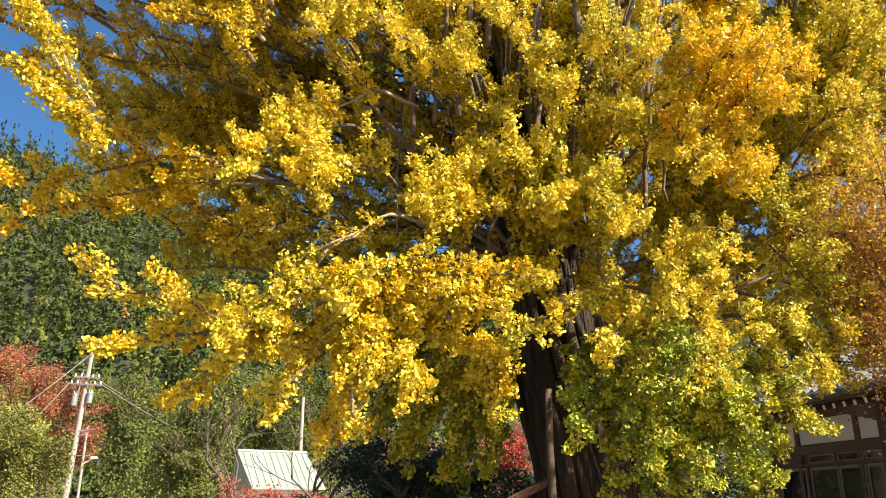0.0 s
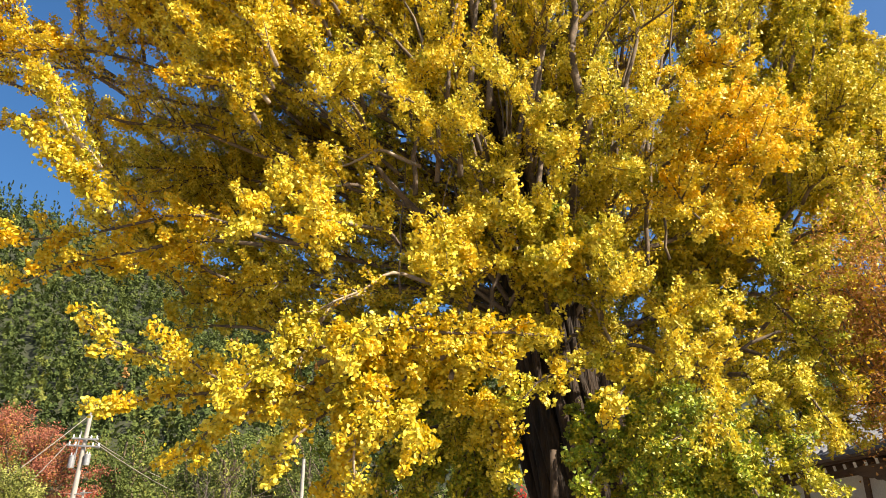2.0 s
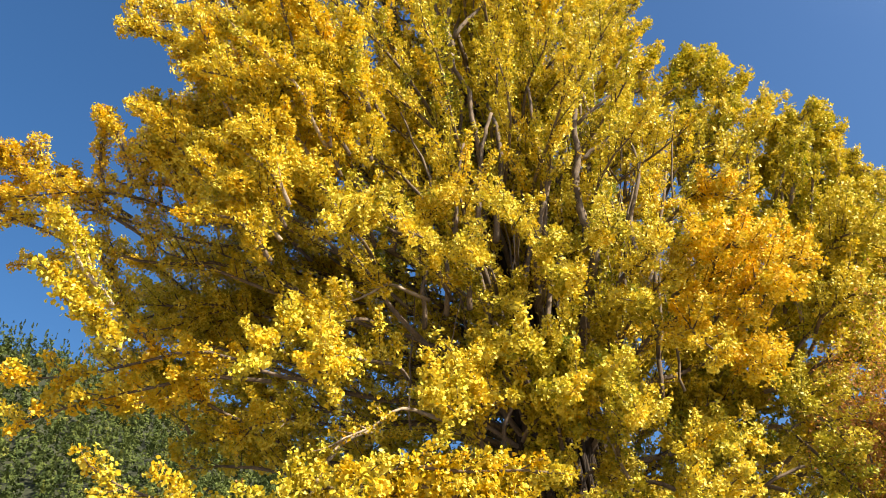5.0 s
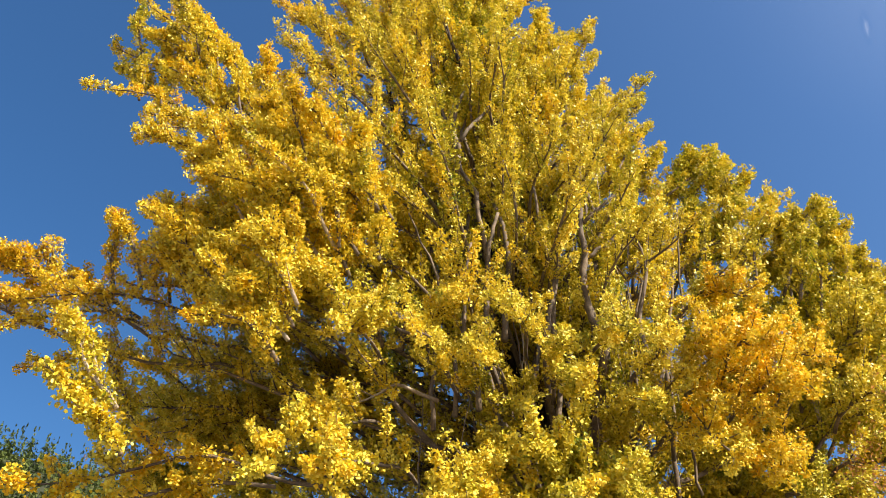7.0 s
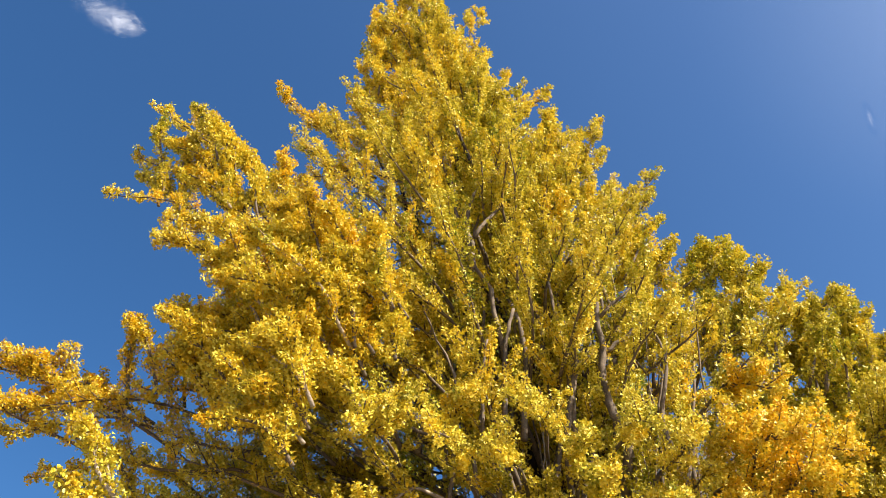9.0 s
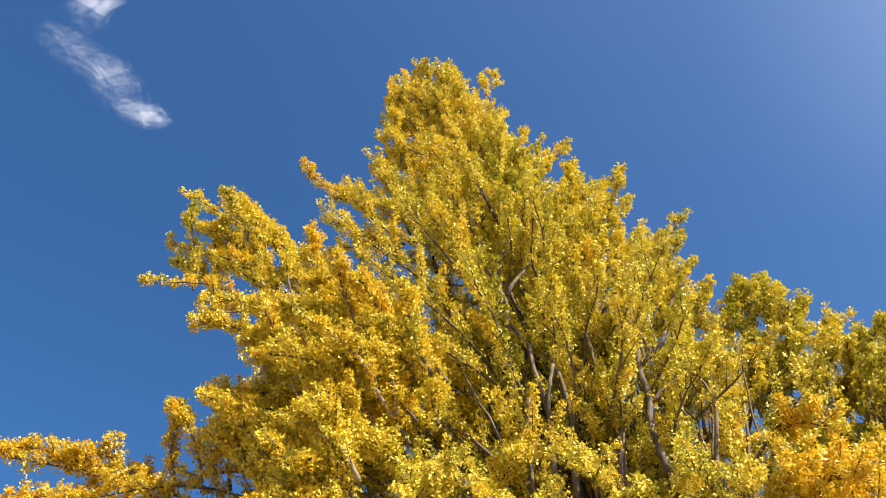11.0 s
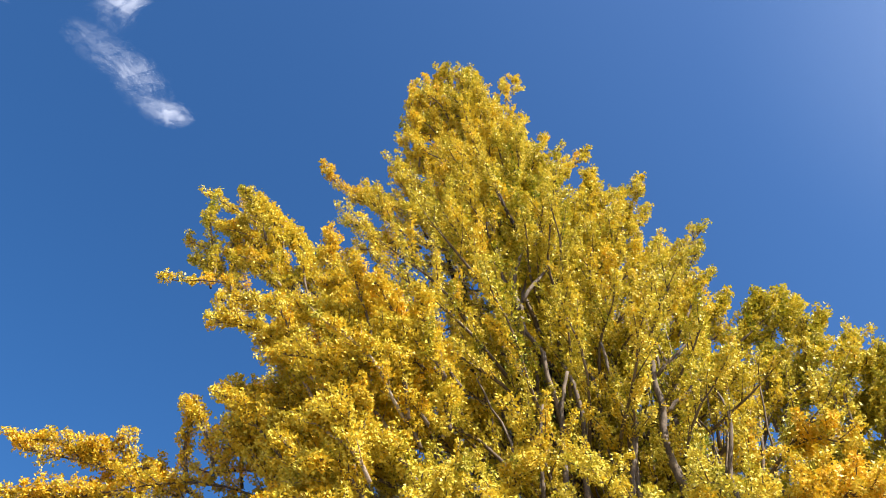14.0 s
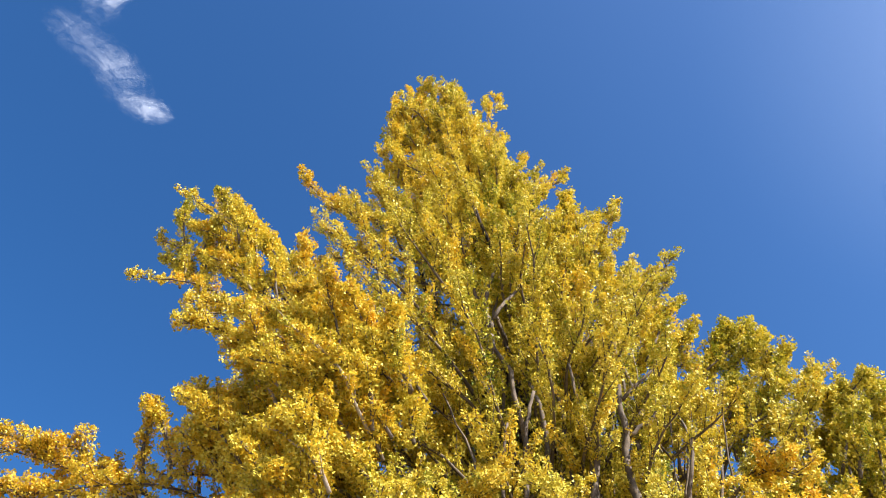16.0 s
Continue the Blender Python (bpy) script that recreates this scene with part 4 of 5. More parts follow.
bough((2.68, 10.0, 10.83), (3.47, 9.6, 12.89), 1.9, shoots=16, reach=0.35, seed=2166)
bough((3.25, 10.0, 10.05), (4.14, 9.7, 11.45), 1.8, shoots=18, reach=0.4, dense=1.2, seed=2171)
bough((3.72, 10.0, 9.78), (4.57, 9.7, 11.14), 1.8, shoots=18, reach=0.4, dense=1.2, seed=2176)
bough((3.78, 10.0, 9.12), (4.54, 9.6, 9.96), 1.9, shoots=16, reach=0.4, seed=2181)
bough((4.38, 10.0, 8.88), (5.16, 9.6, 9.75), 2.0, shoots=16, reach=0.4, seed=2186)
bough((4.93, 9.8, 8.5), (5.84, 9.5, 10.08), 2.0, shoots=20, reach=0.35, dense=1.2, seed=2191)
bough((5.08, 9.8, 8.3), (5.95, 9.5, 9.78), 2.0, shoots=18, reach=0.35, dense=1.2, seed=2196)
# plumes over the hall's side
bough((5.66, 9.9, 8.66), (6.05, 9.7, 10.25), 2.0, shoots=20, reach=0.4, dense=1.2, seed=2201)
bough((5.79, 9.9, 8.45), (6.23, 9.7, 9.78), 2.0, shoots=18, reach=0.4, seed=2206)
bough((5.94, 9.9, 8.04), (6.32, 9.7, 9.21), 2.0, shoots=18, reach=0.4, seed=2211)
bough((5.32, 10.0, 8.96), (5.57, 9.8, 10.05), 2.1, shoots=16, reach=0.5, seed=2216)
bough((6.11, 9.8, 7.87), (6.56, 9.6, 8.65), 2.2, shoots=16, reach=0.4, seed=2221)
bough((5.01, 9.9, 8.17), (5.38, 9.8, 9.56), 2.1, shoots=14, reach=0.5, seed=2226)
# half-shaded limbs away from the hall
bough((-0.76, 9.3, 8.08), (-2.38, 8.9, 8.7), 2.4, shoots=16, reach=0.7, seed=2256)
# inner limbs closing the crown on the hall's side
bough((2.98, 11.0, 5.57), (4.07, 11.2, 6.77), 1.9, shoots=20, reach=0.9, seed=2261)
bough((2.92, 11.0, 5.05), (4.52, 11.2, 5.82), 1.8, shoots=20, reach=0.9, seed=2266)
bough((3.51, 11.0, 6.3), (5.33, 11.2, 7.27), 1.9, shoots=20, reach=0.9, seed=2271)
bough((3.1, 11.0, 4.56), (4.69, 11.2, 4.94), 1.6, shoots=20, reach=0.9, seed=2276)
bough((3.18, 11.0, 7.08), (4.78, 11.2, 8.79), 2.0, shoots=20, reach=0.9, seed=2281)
bough((4.2, 11.0, 7.89), (5.85, 11.0, 9.22), 2.1, shoots=20, reach=0.9, seed=2286)
bough((2.38, 11.4, 4.67), (3.38, 11.4, 5.9), 1.6, shoots=16, reach=0.9, seed=2291)
bough((3.95, 10.6, 8.11), (5.36, 10.4, 9.45), 2.0, shoots=20, reach=0.8, seed=2296)
bough((3.97, 10.6, 7.52), (5.76, 10.4, 8.75), 2.0, shoots=20, reach=0.8, seed=2301)
bough((4.51, 10.2, 6.91), (6.05, 10.0, 8.25), 2.0, shoots=20, reach=0.7, seed=2306)
bough((3.45, 10.6, 9.0), (4.74, 10.4, 10.61), 2.0, shoots=18, reach=0.8, seed=2311)
# brown stems standing upright in the middle of the crown
bough((0.82, 8.5, 5.83), (0.97, 8.8, 8.4), 1.9, shoots=8, reach=0.5, r0=0.032, bare=0.45, dense=0.4, sag=0.05, seed=2316)
bough((1.13, 8.5, 5.68), (1.52, 8.8, 7.98), 1.9, shoots=8, reach=0.5, r0=0.03, bare=0.45, dense=0.4, sag=0.05, seed=2321)
bough((0.42, 8.6, 5.75), (0.35, 8.8, 8.13), 1.9, shoots=8, reach=0.5, r0=0.03, bare=0.45, dense=0.4, sag=0.05, seed=2326)
bough((1.69, 8.6, 5.85), (2.06, 8.9, 8.64), 1.9, shoots=8, reach=0.5, r0=0.032, bare=0.45, dense=0.4, sag=0.05, seed=2331)
bough((-0.1, 8.5, 5.93), (-0.28, 8.7, 7.98), 2.0, shoots=8, reach=0.5, r0=0.028, bare=0.45, dense=0.4, sag=0.05, seed=2336)
bough((0.79, 8.9, 7.7), (0.98, 9.2, 11.58), 1.8, shoots=8, reach=0.5, r0=0.032, bare=0.45, dense=0.4, sag=0.05, seed=2341)
bough((1.69, 8.9, 8.05), (1.95, 9.2, 11.96), 1.9, shoots=8, reach=0.5, r0=0.03, bare=0.45, dense=0.4, sag=0.05, seed=2346)
bough((2.4, 8.8, 6.23), (2.97, 9.0, 8.47), 1.9, shoots=8, reach=0.5, r0=0.03, bare=0.45, dense=0.4, sag=0.05, seed=2351)
bough((0.18, 8.3, 5.9), (0.05, 8.5, 8.07), 1.9, shoots=8, reach=0.5, r0=0.03, bare=0.45, dense=0.4, sag=0.05, seed=2356)
bough((2.29, 8.3, 6.6), (2.5, 8.5, 8.83), 1.9, shoots=8, reach=0.5, r0=0.03, bare=0.45, dense=0.4, sag=0.05, seed=2361)
# high limbs towards the hall
bough((4.44, 9.6, 5.74), (5.15, 9.2, 6.17), 1.9, shoots=16, reach=0.6, seed=2366)
bough((4.77, 9.6, 5.41), (5.52, 9.2, 5.76), 1.9, shoots=16, reach=0.6, seed=2371)
bough((5.13, 9.8, 6.16), (5.88, 9.4, 6.69), 2.0, shoots=16, reach=0.6, seed=2376)
bough((4.28, 9.8, 6.25), (4.91, 9.4, 6.91), 2.0, shoots=16, reach=0.6, seed=2381)
# sunlit golden limb away from the hall
bough((-1.13, 8.9, 8.09), (-2.81, 8.0, 8.74), 3.0, shoots=18, reach=0.8, seed=2386)
bough((-0.67, 8.9, 8.48), (-1.99, 8.2, 9.42), 2.9, shoots=18, reach=0.8, seed=2391)
bough((-1.33, 8.8, 7.55), (-2.94, 8.0, 7.98), 2.9, shoots=18, reach=0.8, seed=2396)
bough((-0.49, 8.9, 7.71), (-1.77, 8.2, 8.51), 2.7, shoots=18, reach=0.8, seed=2401)
bough((-0.27, 9.0, 8.26), (-1.05, 8.4, 9.18), 2.4, shoots=16, reach=0.7, seed=2406)
# greener shoots below the top, and a forked stem
bough((0.16, 8.9, 13.08), (0.23, 8.4, 14.54), 1.15, shoots=14, reach=0.45, seed=2411)
bough((0.42, 8.9, 12.66), (0.53, 8.4, 13.83), 1.15, shoots=14, reach=0.45, seed=2416)
bough((-0.14, 8.9, 13.34), (-0.19, 8.5, 14.52), 1.15, shoots=14, reach=0.45, seed=2421)
bough((0.11, 8.8, 12.14), (0.19, 8.4, 13.28), 1.15, shoots=12, reach=0.45, seed=2426)
bough((-0.02, 8.3, 9.83), (0.25, 8.6, 12.66), 1.3, shoots=8, reach=0.5, r0=0.05, bare=0.5, dense=0.5, sag=0.05, seed=2431)
bough((0.04, 8.3, 10.31), (-0.25, 8.6, 12.31), 1.4, shoots=7, reach=0.5, r0=0.028, bare=0.5, dense=0.5, sag=0.05, seed=2436)
bough((0.08, 8.3, 10.56), (0.83, 8.6, 12.49), 1.4, shoots=7, reach=0.5, r0=0.026, bare=0.5, dense=0.5, sag=0.05, seed=2441)


def fill_boughs(seed, count, xs, ys, zs, way, length, tint, **kw):
    """Leafy limbs scattered through one part of the crown, growing the given way."""
    rng = random.Random(seed)
    for k in range(count):
        a = Vector((rng.uniform(*xs), rng.uniform(*ys), rng.uniform(*zs)))
        d = (Vector(way) + Vector((rng.gauss(0, 0.3), rng.gauss(0, 0.3), rng.gauss(0, 0.25)))).normalized()
        bough(a, a + d * length * rng.uniform(0.7, 1.3), tint + rng.uniform(-0.35, 0.35), seed=3000 + 100 * seed + k, **kw)


# before the trunk
fill_boughs(1, 16, (0.3, 2.3), (8.3, 8.9), (3.6, 6.2), (-0.1, -0.5, 0.5), 0.9, 1.8, shoots=14, reach=0.6, bare=0.1)
# the far part of the crown on the hall's side
fill_boughs(2, 34, (3.0, 7.2), (10.8, 12.2), (3.8, 8.6), (0.3, 0.0, 0.8), 1.3, 1.5, shoots=18, reach=0.9, bare=0.0)
fill_boughs(15, 14, (2.6, 4.9), (11.1, 12.2), (4.9, 7.0), (0.2, 0.0, 0.9), 1.1, 1.5, shoots=18, reach=0.8, bare=0.0)
# the outer shell on the hall's side
fill_boughs(3, 16, (4.2, 6.2), (9.0, 9.9), (5.0, 8.4), (0.25, -0.1, 1.0), 1.2, 1.8, shoots=18, reach=0.6, bare=0.0)
# the rounded plume at the crown's end over the hall
fill_boughs(4, 9, (5.7, 6.25), (9.5, 10.1), (7.6, 9.3), (0.05, 0.0, 1.0), 1.1, 2.1, shoots=22, reach=0.4, bare=0.0)
# rounded plumes down the slope towards the hall
fill_boughs(5, 14, (2.3, 4.4), (9.6, 10.2), (8.8, 11.0), (0.25, 0.0, 1.0), 1.3, 1.8, shoots=18, reach=0.45, bare=0.0)
fill_boughs(6, 12, (0.6, 2.4), (9.6, 10.2), (12.0, 14.8), (0.25, 0.0, 1.0), 1.6, 2.2, shoots=18, reach=0.45, bare=0.0)
# the top's side away from the hall
fill_boughs(7, 10, (-2.4, -1.4), (9.8, 10.2), (17.0, 20.6), (-0.12, 0.0, 1.0), 1.8, 2.7, shoots=18, reach=0.45, bare=0.0)
# the free spray high on the side away from the hall
fill_boughs(8, 12, (-5.6, -3.8), (8.6, 9.1), (11.9, 13.6), (-0.45, -0.1, 1.0), 1.4, 1.8, shoots=18, reach=0.4, bare=0.0)
# golden shell on the side away from the hall
fill_boughs(9, 20, (-3.1, -1.0), (7.1, 7.9), (6.4, 9.5), (-0.75, -0.3, 0.7), 1.2, 2.45, shoots=20, reach=0.5, bare=0.0)
fill_boughs(12, 22, (-2.8, -0.8), (7.0, 7.7), (7.2, 10.0), (-0.45, -0.25, 0.9), 1.1, 2.4, shoots=20, reach=0.45, bare=0.0)
fill_boughs(14, 14, (-3.0, -1.7), (6.9, 7.5), (6.2, 8.8), (-0.5, -0.3, 0.8), 0.9, 2.5, shoots=18, reach=0.4, bare=0.0)
# shaded limbs behind, on the side away from the hall
fill_boughs(13, 16, (-3.9, -0.8), (10.6, 11.6), (4.9, 7.6), (-0.8, 0.1, 0.2), 1.3, 1.9, shoots=18, reach=0.8, bare=0.0)
# two bright upright sprays at the crown's end away from the hall
bough((-3.21, 6.40, 5.01), (-3.98, 6.30, 6.02), 2.2, shoots=24, reach=0.20, sag=0.03, bare=0.0, rise=0.3, dense=0.95, seed=3500)
bough((-3.11, 6.40, 4.64), (-3.94, 6.30, 5.41), 2.2, shoots=24, reach=0.20, sag=0.03, bare=0.0, rise=0.3, dense=0.95, seed=3502)
bough((-3.05, 6.40, 4.55), (-3.65, 6.30, 5.10), 2.2, shoots=24, reach=0.20, sag=0.03, bare=0.0, rise=0.3, dense=0.95, seed=3504)
bough((-3.51, 6.40, 5.42), (-3.87, 6.30, 5.97), 2.2, shoots=24, reach=0.20, sag=0.03, bare=0.0, rise=0.3, dense=0.95, seed=3505)
# rounded plumes closing the outline towards the hall
bough((3.07, 9.90, 10.79), (3.61, 9.80, 11.69), 1.9, shoots=24, reach=0.4, sag=0.03, bare=0.0, seed=3600)
bough((3.75, 9.90, 10.76), (4.18, 9.80, 11.69), 1.9, shoots=24, reach=0.4, sag=0.03, bare=0.0, seed=3601)
bough((4.29, 9.90, 10.61), (4.73, 9.80, 11.35), 1.9, shoots=24, reach=0.4, sag=0.03, bare=0.0, seed=3602)
bough((4.67, 9.90, 10.21), (4.98, 9.80, 11.02), 1.9, shoots=24, reach=0.4, sag=0.03, bare=0.0, seed=3603)
bough((4.95, 9.90, 9.82), (5.24, 9.80, 10.44), 1.9, shoots=24, reach=0.4, sag=0.03, bare=0.0, seed=3604)
bough((5.23, 9.90, 9.51), (5.39, 9.80, 9.88), 1.9, shoots=24, reach=0.4, sag=0.03, bare=0.0, seed=3605)
# golden sprays over the hollow on the side away from the hall
fill_boughs(16, 9, (-2.2, -1.2), (6.7, 7.2), (5.6, 6.7), (-0.6, -0.3, 0.6), 0.8, 2.5, shoots=18, reach=0.4, bare=0.0)
# green sprays hanging low before the trunk and the hall
fill_boughs(10, 14, (1.7, 3.1), (7.4, 8.2), (1.9, 3.2), (0.15, -0.4, -0.6), 0.8, 0.55, shoots=16, reach=0.5, bare=0.0, hang=0.25)
# full bright sprays low on the near side
fill_boughs(11, 10, (-1.3, 0.4), (6.9, 7.6), (3.0, 3.5), (0.1, -0.2, -0.25), 0.7, 2.4, shoots=16, reach=0.45, bare=0.0, hang=0.15)


def stem_line(points, r0, r1, wood=M_TWIG):
    """A bare brown stem that shows between the leaves."""
    rng = np.random.default_rng(len(points) + int(1000 * r0))
    fine, radii = [], []
    points = [Vector(p) for p in points]
    if r0 >= 0.035 and points[0].z < points[-1].z:      # the thicker ones spring from the trunk
        foot = axis_at(max(points[0].z - 1.7, 3.6))
        points.insert(0, points[0].lerp(foot, 0.35) - Vector((0, 0, 0.25)))
        points.insert(0, points[1].lerp(foot, 0.9) - Vector((0, 0, 0.1)))
    for i in range(len(points) - 1):
        for k in range(4):
            u = k / 4
            fine.append(Vector(points[i]).lerp(Vector(points[i + 1]), u) + Vector(rng.normal(size=3)) * 0.012)
            radii.append(r0 + (r1 - r0) * (i + u) / (len(points) - 1))
    fine.append(Vector(points[-1]))
    radii.append(r1)
    verts, faces = [], []
    add_tube(verts, faces, fine, radii, 9)
    under_ginkgo(link_mesh("limb", verts, faces, wood, ginkgo, smooth=True))


def inner_stems():
    """Thin upright brown stems and dead twigs deep in the crown's middle."""
    rng = random.Random(61)
    for k in range(70):
        x, y, z = rng.uniform(-0.6, 3.2), rng.uniform(8.7, 10.0), rng.uniform(4.6, 9.0)
        lean = rng.gauss(0.0, 0.16) + 0.05 * (x - 1.2)
        rise = rng.uniform(1.2, 2.8)
        pts = [(x, y, z), (x + lean * rise * 0.4, y - 0.05, z + rise * 0.45), (x + lean * rise, y + rng.gauss(0, 0.15), z + rise)]
        r = rng.choice((0.010, 0.014, 0.020, 0.034))
        # the thinnest twigs are paler, with sunlight put into their colour
        stem_line(pts, r, r * 0.5, M_PALE_TWIG if r < 0.012 else M_TWIG)


inner_stems()

# forked stems standing before the crown's middle
stem_line([(1.78, 8.35, 6.68), (1.78, 8.35, 6.94), (1.64, 8.35, 7.42), (1.65, 8.35, 7.87), (1.72, 8.35, 8.23), (1.73, 8.35, 8.73), (1.77, 8.35, 9.42), (1.84, 8.35, 9.94)], 0.075, 0.030)
stem_line([(1.77, 8.35, 8.82), (2.25, 8.35, 9.32), (2.56, 8.35, 9.66)], 0.030, 0.012)
stem_line([(1.74, 8.35, 8.18), (2.10, 8.35, 8.50), (2.47, 8.35, 8.87)], 0.032, 0.012)
stem_line([(1.02, 8.35, 6.66), (1.14, 8.35, 7.27), (1.26, 8.35, 7.76), (1.28, 8.35, 8.41)], 0.045, 0.025)
stem_line([(1.22, 8.35, 8.13), (1.17, 8.35, 8.89), (1.12, 8.35, 9.56)], 0.038, 0.020)
stem_line([(0.34, 8.35, 8.58), (0.26, 8.35, 9.45), (0.01, 8.35, 10.10), (-0.02, 8.35, 10.89)], 0.042, 0.028)
stem_line([(-0.03, 8.75, 10.62), (0.14, 8.75, 11.44), (0.37, 8.75, 12.80), (0.56, 8.75, 13.73)], 0.035, 0.014)
stem_line([(0.24, 8.75, 11.94), (0.09, 8.75, 13.13)], 0.018, 0.008)
stem_line([(0.34, 8.75, 12.34), (0.77, 8.75, 13.30)], 0.018, 0.008)
stem_line([(-0.68, 8.15, 8.91), (-0.33, 8.15, 7.87), (-0.25, 8.15, 7.43)], 0.012, 0.020)
stem_line([(0.29, 8.35, 6.84), (0.36, 8.35, 7.56), (0.41, 8.35, 8.47), (0.57, 8.35, 9.06)], 0.050, 0.025)
stem_line([(0.04, 8.35, 7.03), (0.04, 8.35, 7.78), (0.17, 8.35, 8.51)], 0.036, 0.020)



# ---- other trees ----
def grow(verts, faces, p, d, length, r, depth, rng, ends, spread=0.6, up=0.15, sides=6, kids=3):
    """A branch and its branches; ends collects the twigs' tips and directions."""
    pts, radii = [p], [r]
    q, e = p.copy(), d.copy()
    for i in range(4):
        e = (e + Vector((rng.normal(), rng.normal(), rng.normal())) * 0.14 + Vector((0, 0, up * 0.3))).normalized()
        q = q + e * (length / 4)
        pts.append(q.copy())
        radii.append(r * (1 - 0.13 * (i + 1)))
    add_tube(verts, faces, pts, radii, sides)
    if depth <= 1:
        ends.extend((pts[k], e) for k in (2, 3, 4))
    if depth > 0:
        for k in range(kids):
            at = pts[4] if k == 0 else pts[rng.integers(2, 5)]
            side = e.cross(Vector((rng.normal(), rng.normal(), rng.normal()))).normalized()
            nd = (e + side * spread * rng.uniform(0.6, 1.3) + Vector((0, 0, up))).normalized()
            grow(verts, faces, at, nd, length * rng.uniform(0.6, 0.85), r * 0.52, depth - 1, rng, ends, spread, up, max(3, sides - 1), kids)


def leafy_tree(name, at, height, width, mats, weights, leaves, leaf, seed, label, bark=None, depth=3, flat=0.6, low=0.35, category="tree", skirt=0.0, clump=0.036):
    """A tapered trunk with limbs and a crown of leaf tufts with gaps between them."""
    rng = np.random.default_rng(seed)
    e = thing(name, at, label, category)
    verts, faces, ends = [], [], []
    grow(verts, faces, Vector((0, 0, -0.1)), Vector((0, 0, 1)), height * low, height * 0.022 + 0.03, depth, rng, ends, 0.75, 0.2, 7, 4)
    E = np.array([tuple(p) for p, _ in ends])
    D = np.array([tuple(d) for _, d in ends])
    # fit the branches to the tree's true height and breadth
    sz = height * 0.95 / E[:, 2].max()
    sx = width * 0.46 / max(np.percentile(np.hypot(E[:, 0], E[:, 1]), 92), 0.1)
    sc = np.array([sx, sx, sz])
    verts = [Vector((v.x * (1 + (sx - 1) * min(1.0, max(0.0, v.z / (height * 0.2)))), v.y * (1 + (sx - 1) * min(1.0, max(0.0, v.z / (height * 0.2)))), v.z * sz)) for v in verts]
    link_mesh("trunk", verts, faces, bark or M_TWIG, e, smooth=True)
    E = E * sc
    pick = rng.integers(0, len(E), leaves)
    tuft = rng.normal(size=(leaves, 3)) * np.array([1, 1, flat]) * width * clump
    P = E[pick] + tuft
    low_leaf = rng.uniform(size=leaves) < skirt
    P[low_leaf, 2] *= rng.uniform(0.25, 1.0, low_leaf.sum())
    kind = rng.choice(len(mats), size=len(E), p=weights)[pick]
    crown = leaf_mesh("crown", P, unit_rows(D[pick] + rng.normal(size=(leaves, 3)) * 0.5), np.full(leaves, leaf), mats, kind, rng, e, "blade", 0.2)
    crown["kind"] = "stuff"
    return e


leafy_tree("maple_tree", (-23.2, 41, 0), 10.2, 8.5, [M_MAPLE, M_RUSSET, M_BROADLEAF], [0.75, 0.2, 0.05], 19000, 0.15, 1, "maple in brick red autumn leaf beside the utility pole")
leafy_tree("maple_tree", (-21.6, 45.5, 0), 6.3, 6.4, [M_MAPLE, M_CRIMSON, M_BROADLEAF], [0.8, 0.1, 0.1], 15000, 0.15, 2, "low spreading maple with rust red leaves behind the pole")
leafy_tree("bamboo_clump", (-18.4, 34, 0), 5.6, 5.0, [M_BROADLEAF, M_LIMELEAF], [0.75, 0.25], 17000, 0.13, 3, "light yellow-green thicket of bamboo and brush", low=0.26, skirt=0.4, category="bush")
leafy_tree("bamboo_clump", (-21.5, 36, 0), 7.0, 4.5, [M_BROADLEAF, M_LIMELEAF], [0.75, 0.25], 15000, 0.13, 33, "light yellow-green thicket of bamboo and brush", low=0.26, skirt=0.4, category="bush")
for k in range(13):
    y = 52 + 5.5 * (k % 5) + 9 * (k // 5)
    x = -0.36 * y + 5.4 * (k % 4) - 2.0 * (k // 5) + (k * 37 % 5 - 2) * 0.8
    leafy_tree("broadleaf_tree", (x, y, 0), 7.0 + 0.055 * y + (k * 7 % 5) * 0.7, 6.5 + (k * 3 % 4) * 0.8, [M_BROADLEAF, M_CEDAR_LIGHT, M_LIMELEAF], [0.26, 0.71, 0.03], 6500, 0.25, 40 + k,
               "olive green broadleaf tree at the foot of the hill", low=0.26, skirt=0.3, depth=2, clump=0.07)
leafy_tree("broadleaf_bush", (-11.6, 37.0, 0), 3.9, 3.6, [M_BROADLEAF, M_CEDAR_LIGHT], [0.6, 0.4], 7000, 0.16, 69, "grey-green bush beside the pale-roofed house", low=0.26, skirt=0.4, category="bush")
leafy_tree("camellia_bush", (-0.7, 14.4, 0), 2.75, 3.6, [M_DARKLEAF], [1.0], 11000, 0.085, 70, "dark glossy evergreen camellia bush in shade", low=0.28, category="bush")
leafy_tree("camellia_bush", (0.9, 15.0, 0), 2.3, 2.6, [M_DARKLEAF, M_BROADLEAF], [0.85, 0.15], 7000, 0.085, 71, "dark glossy evergreen camellia bush in shade", low=0.28, category="bush")
leafy_tree("camellia_bush", (5.0, 15.6, 0), 2.7, 2.6, [M_DARKLEAF, M_BROADLEAF], [0.8, 0.2], 7000, 0.085, 76, "dark evergreen bush in the shade of the ginkgo", low=0.28, category="bush", skirt=0.3)
leafy_tree("broadleaf_tree", (6.4, 22.5, 0), 5.6, 6.0, [M_BROADLEAF, M_DARKLEAF], [0.5, 0.5], 11000, 0.13, 77, "dark green broadleaf tree behind the lean-to", low=0.26, skirt=0.45)
leafy_tree("maple_tree", (1.85, 17.2, 0), 3.3, 2.0, [M_CRIMSON], [1.0], 2600, 0.09, 72, "small maple with bright crimson leaves", low=0.3)
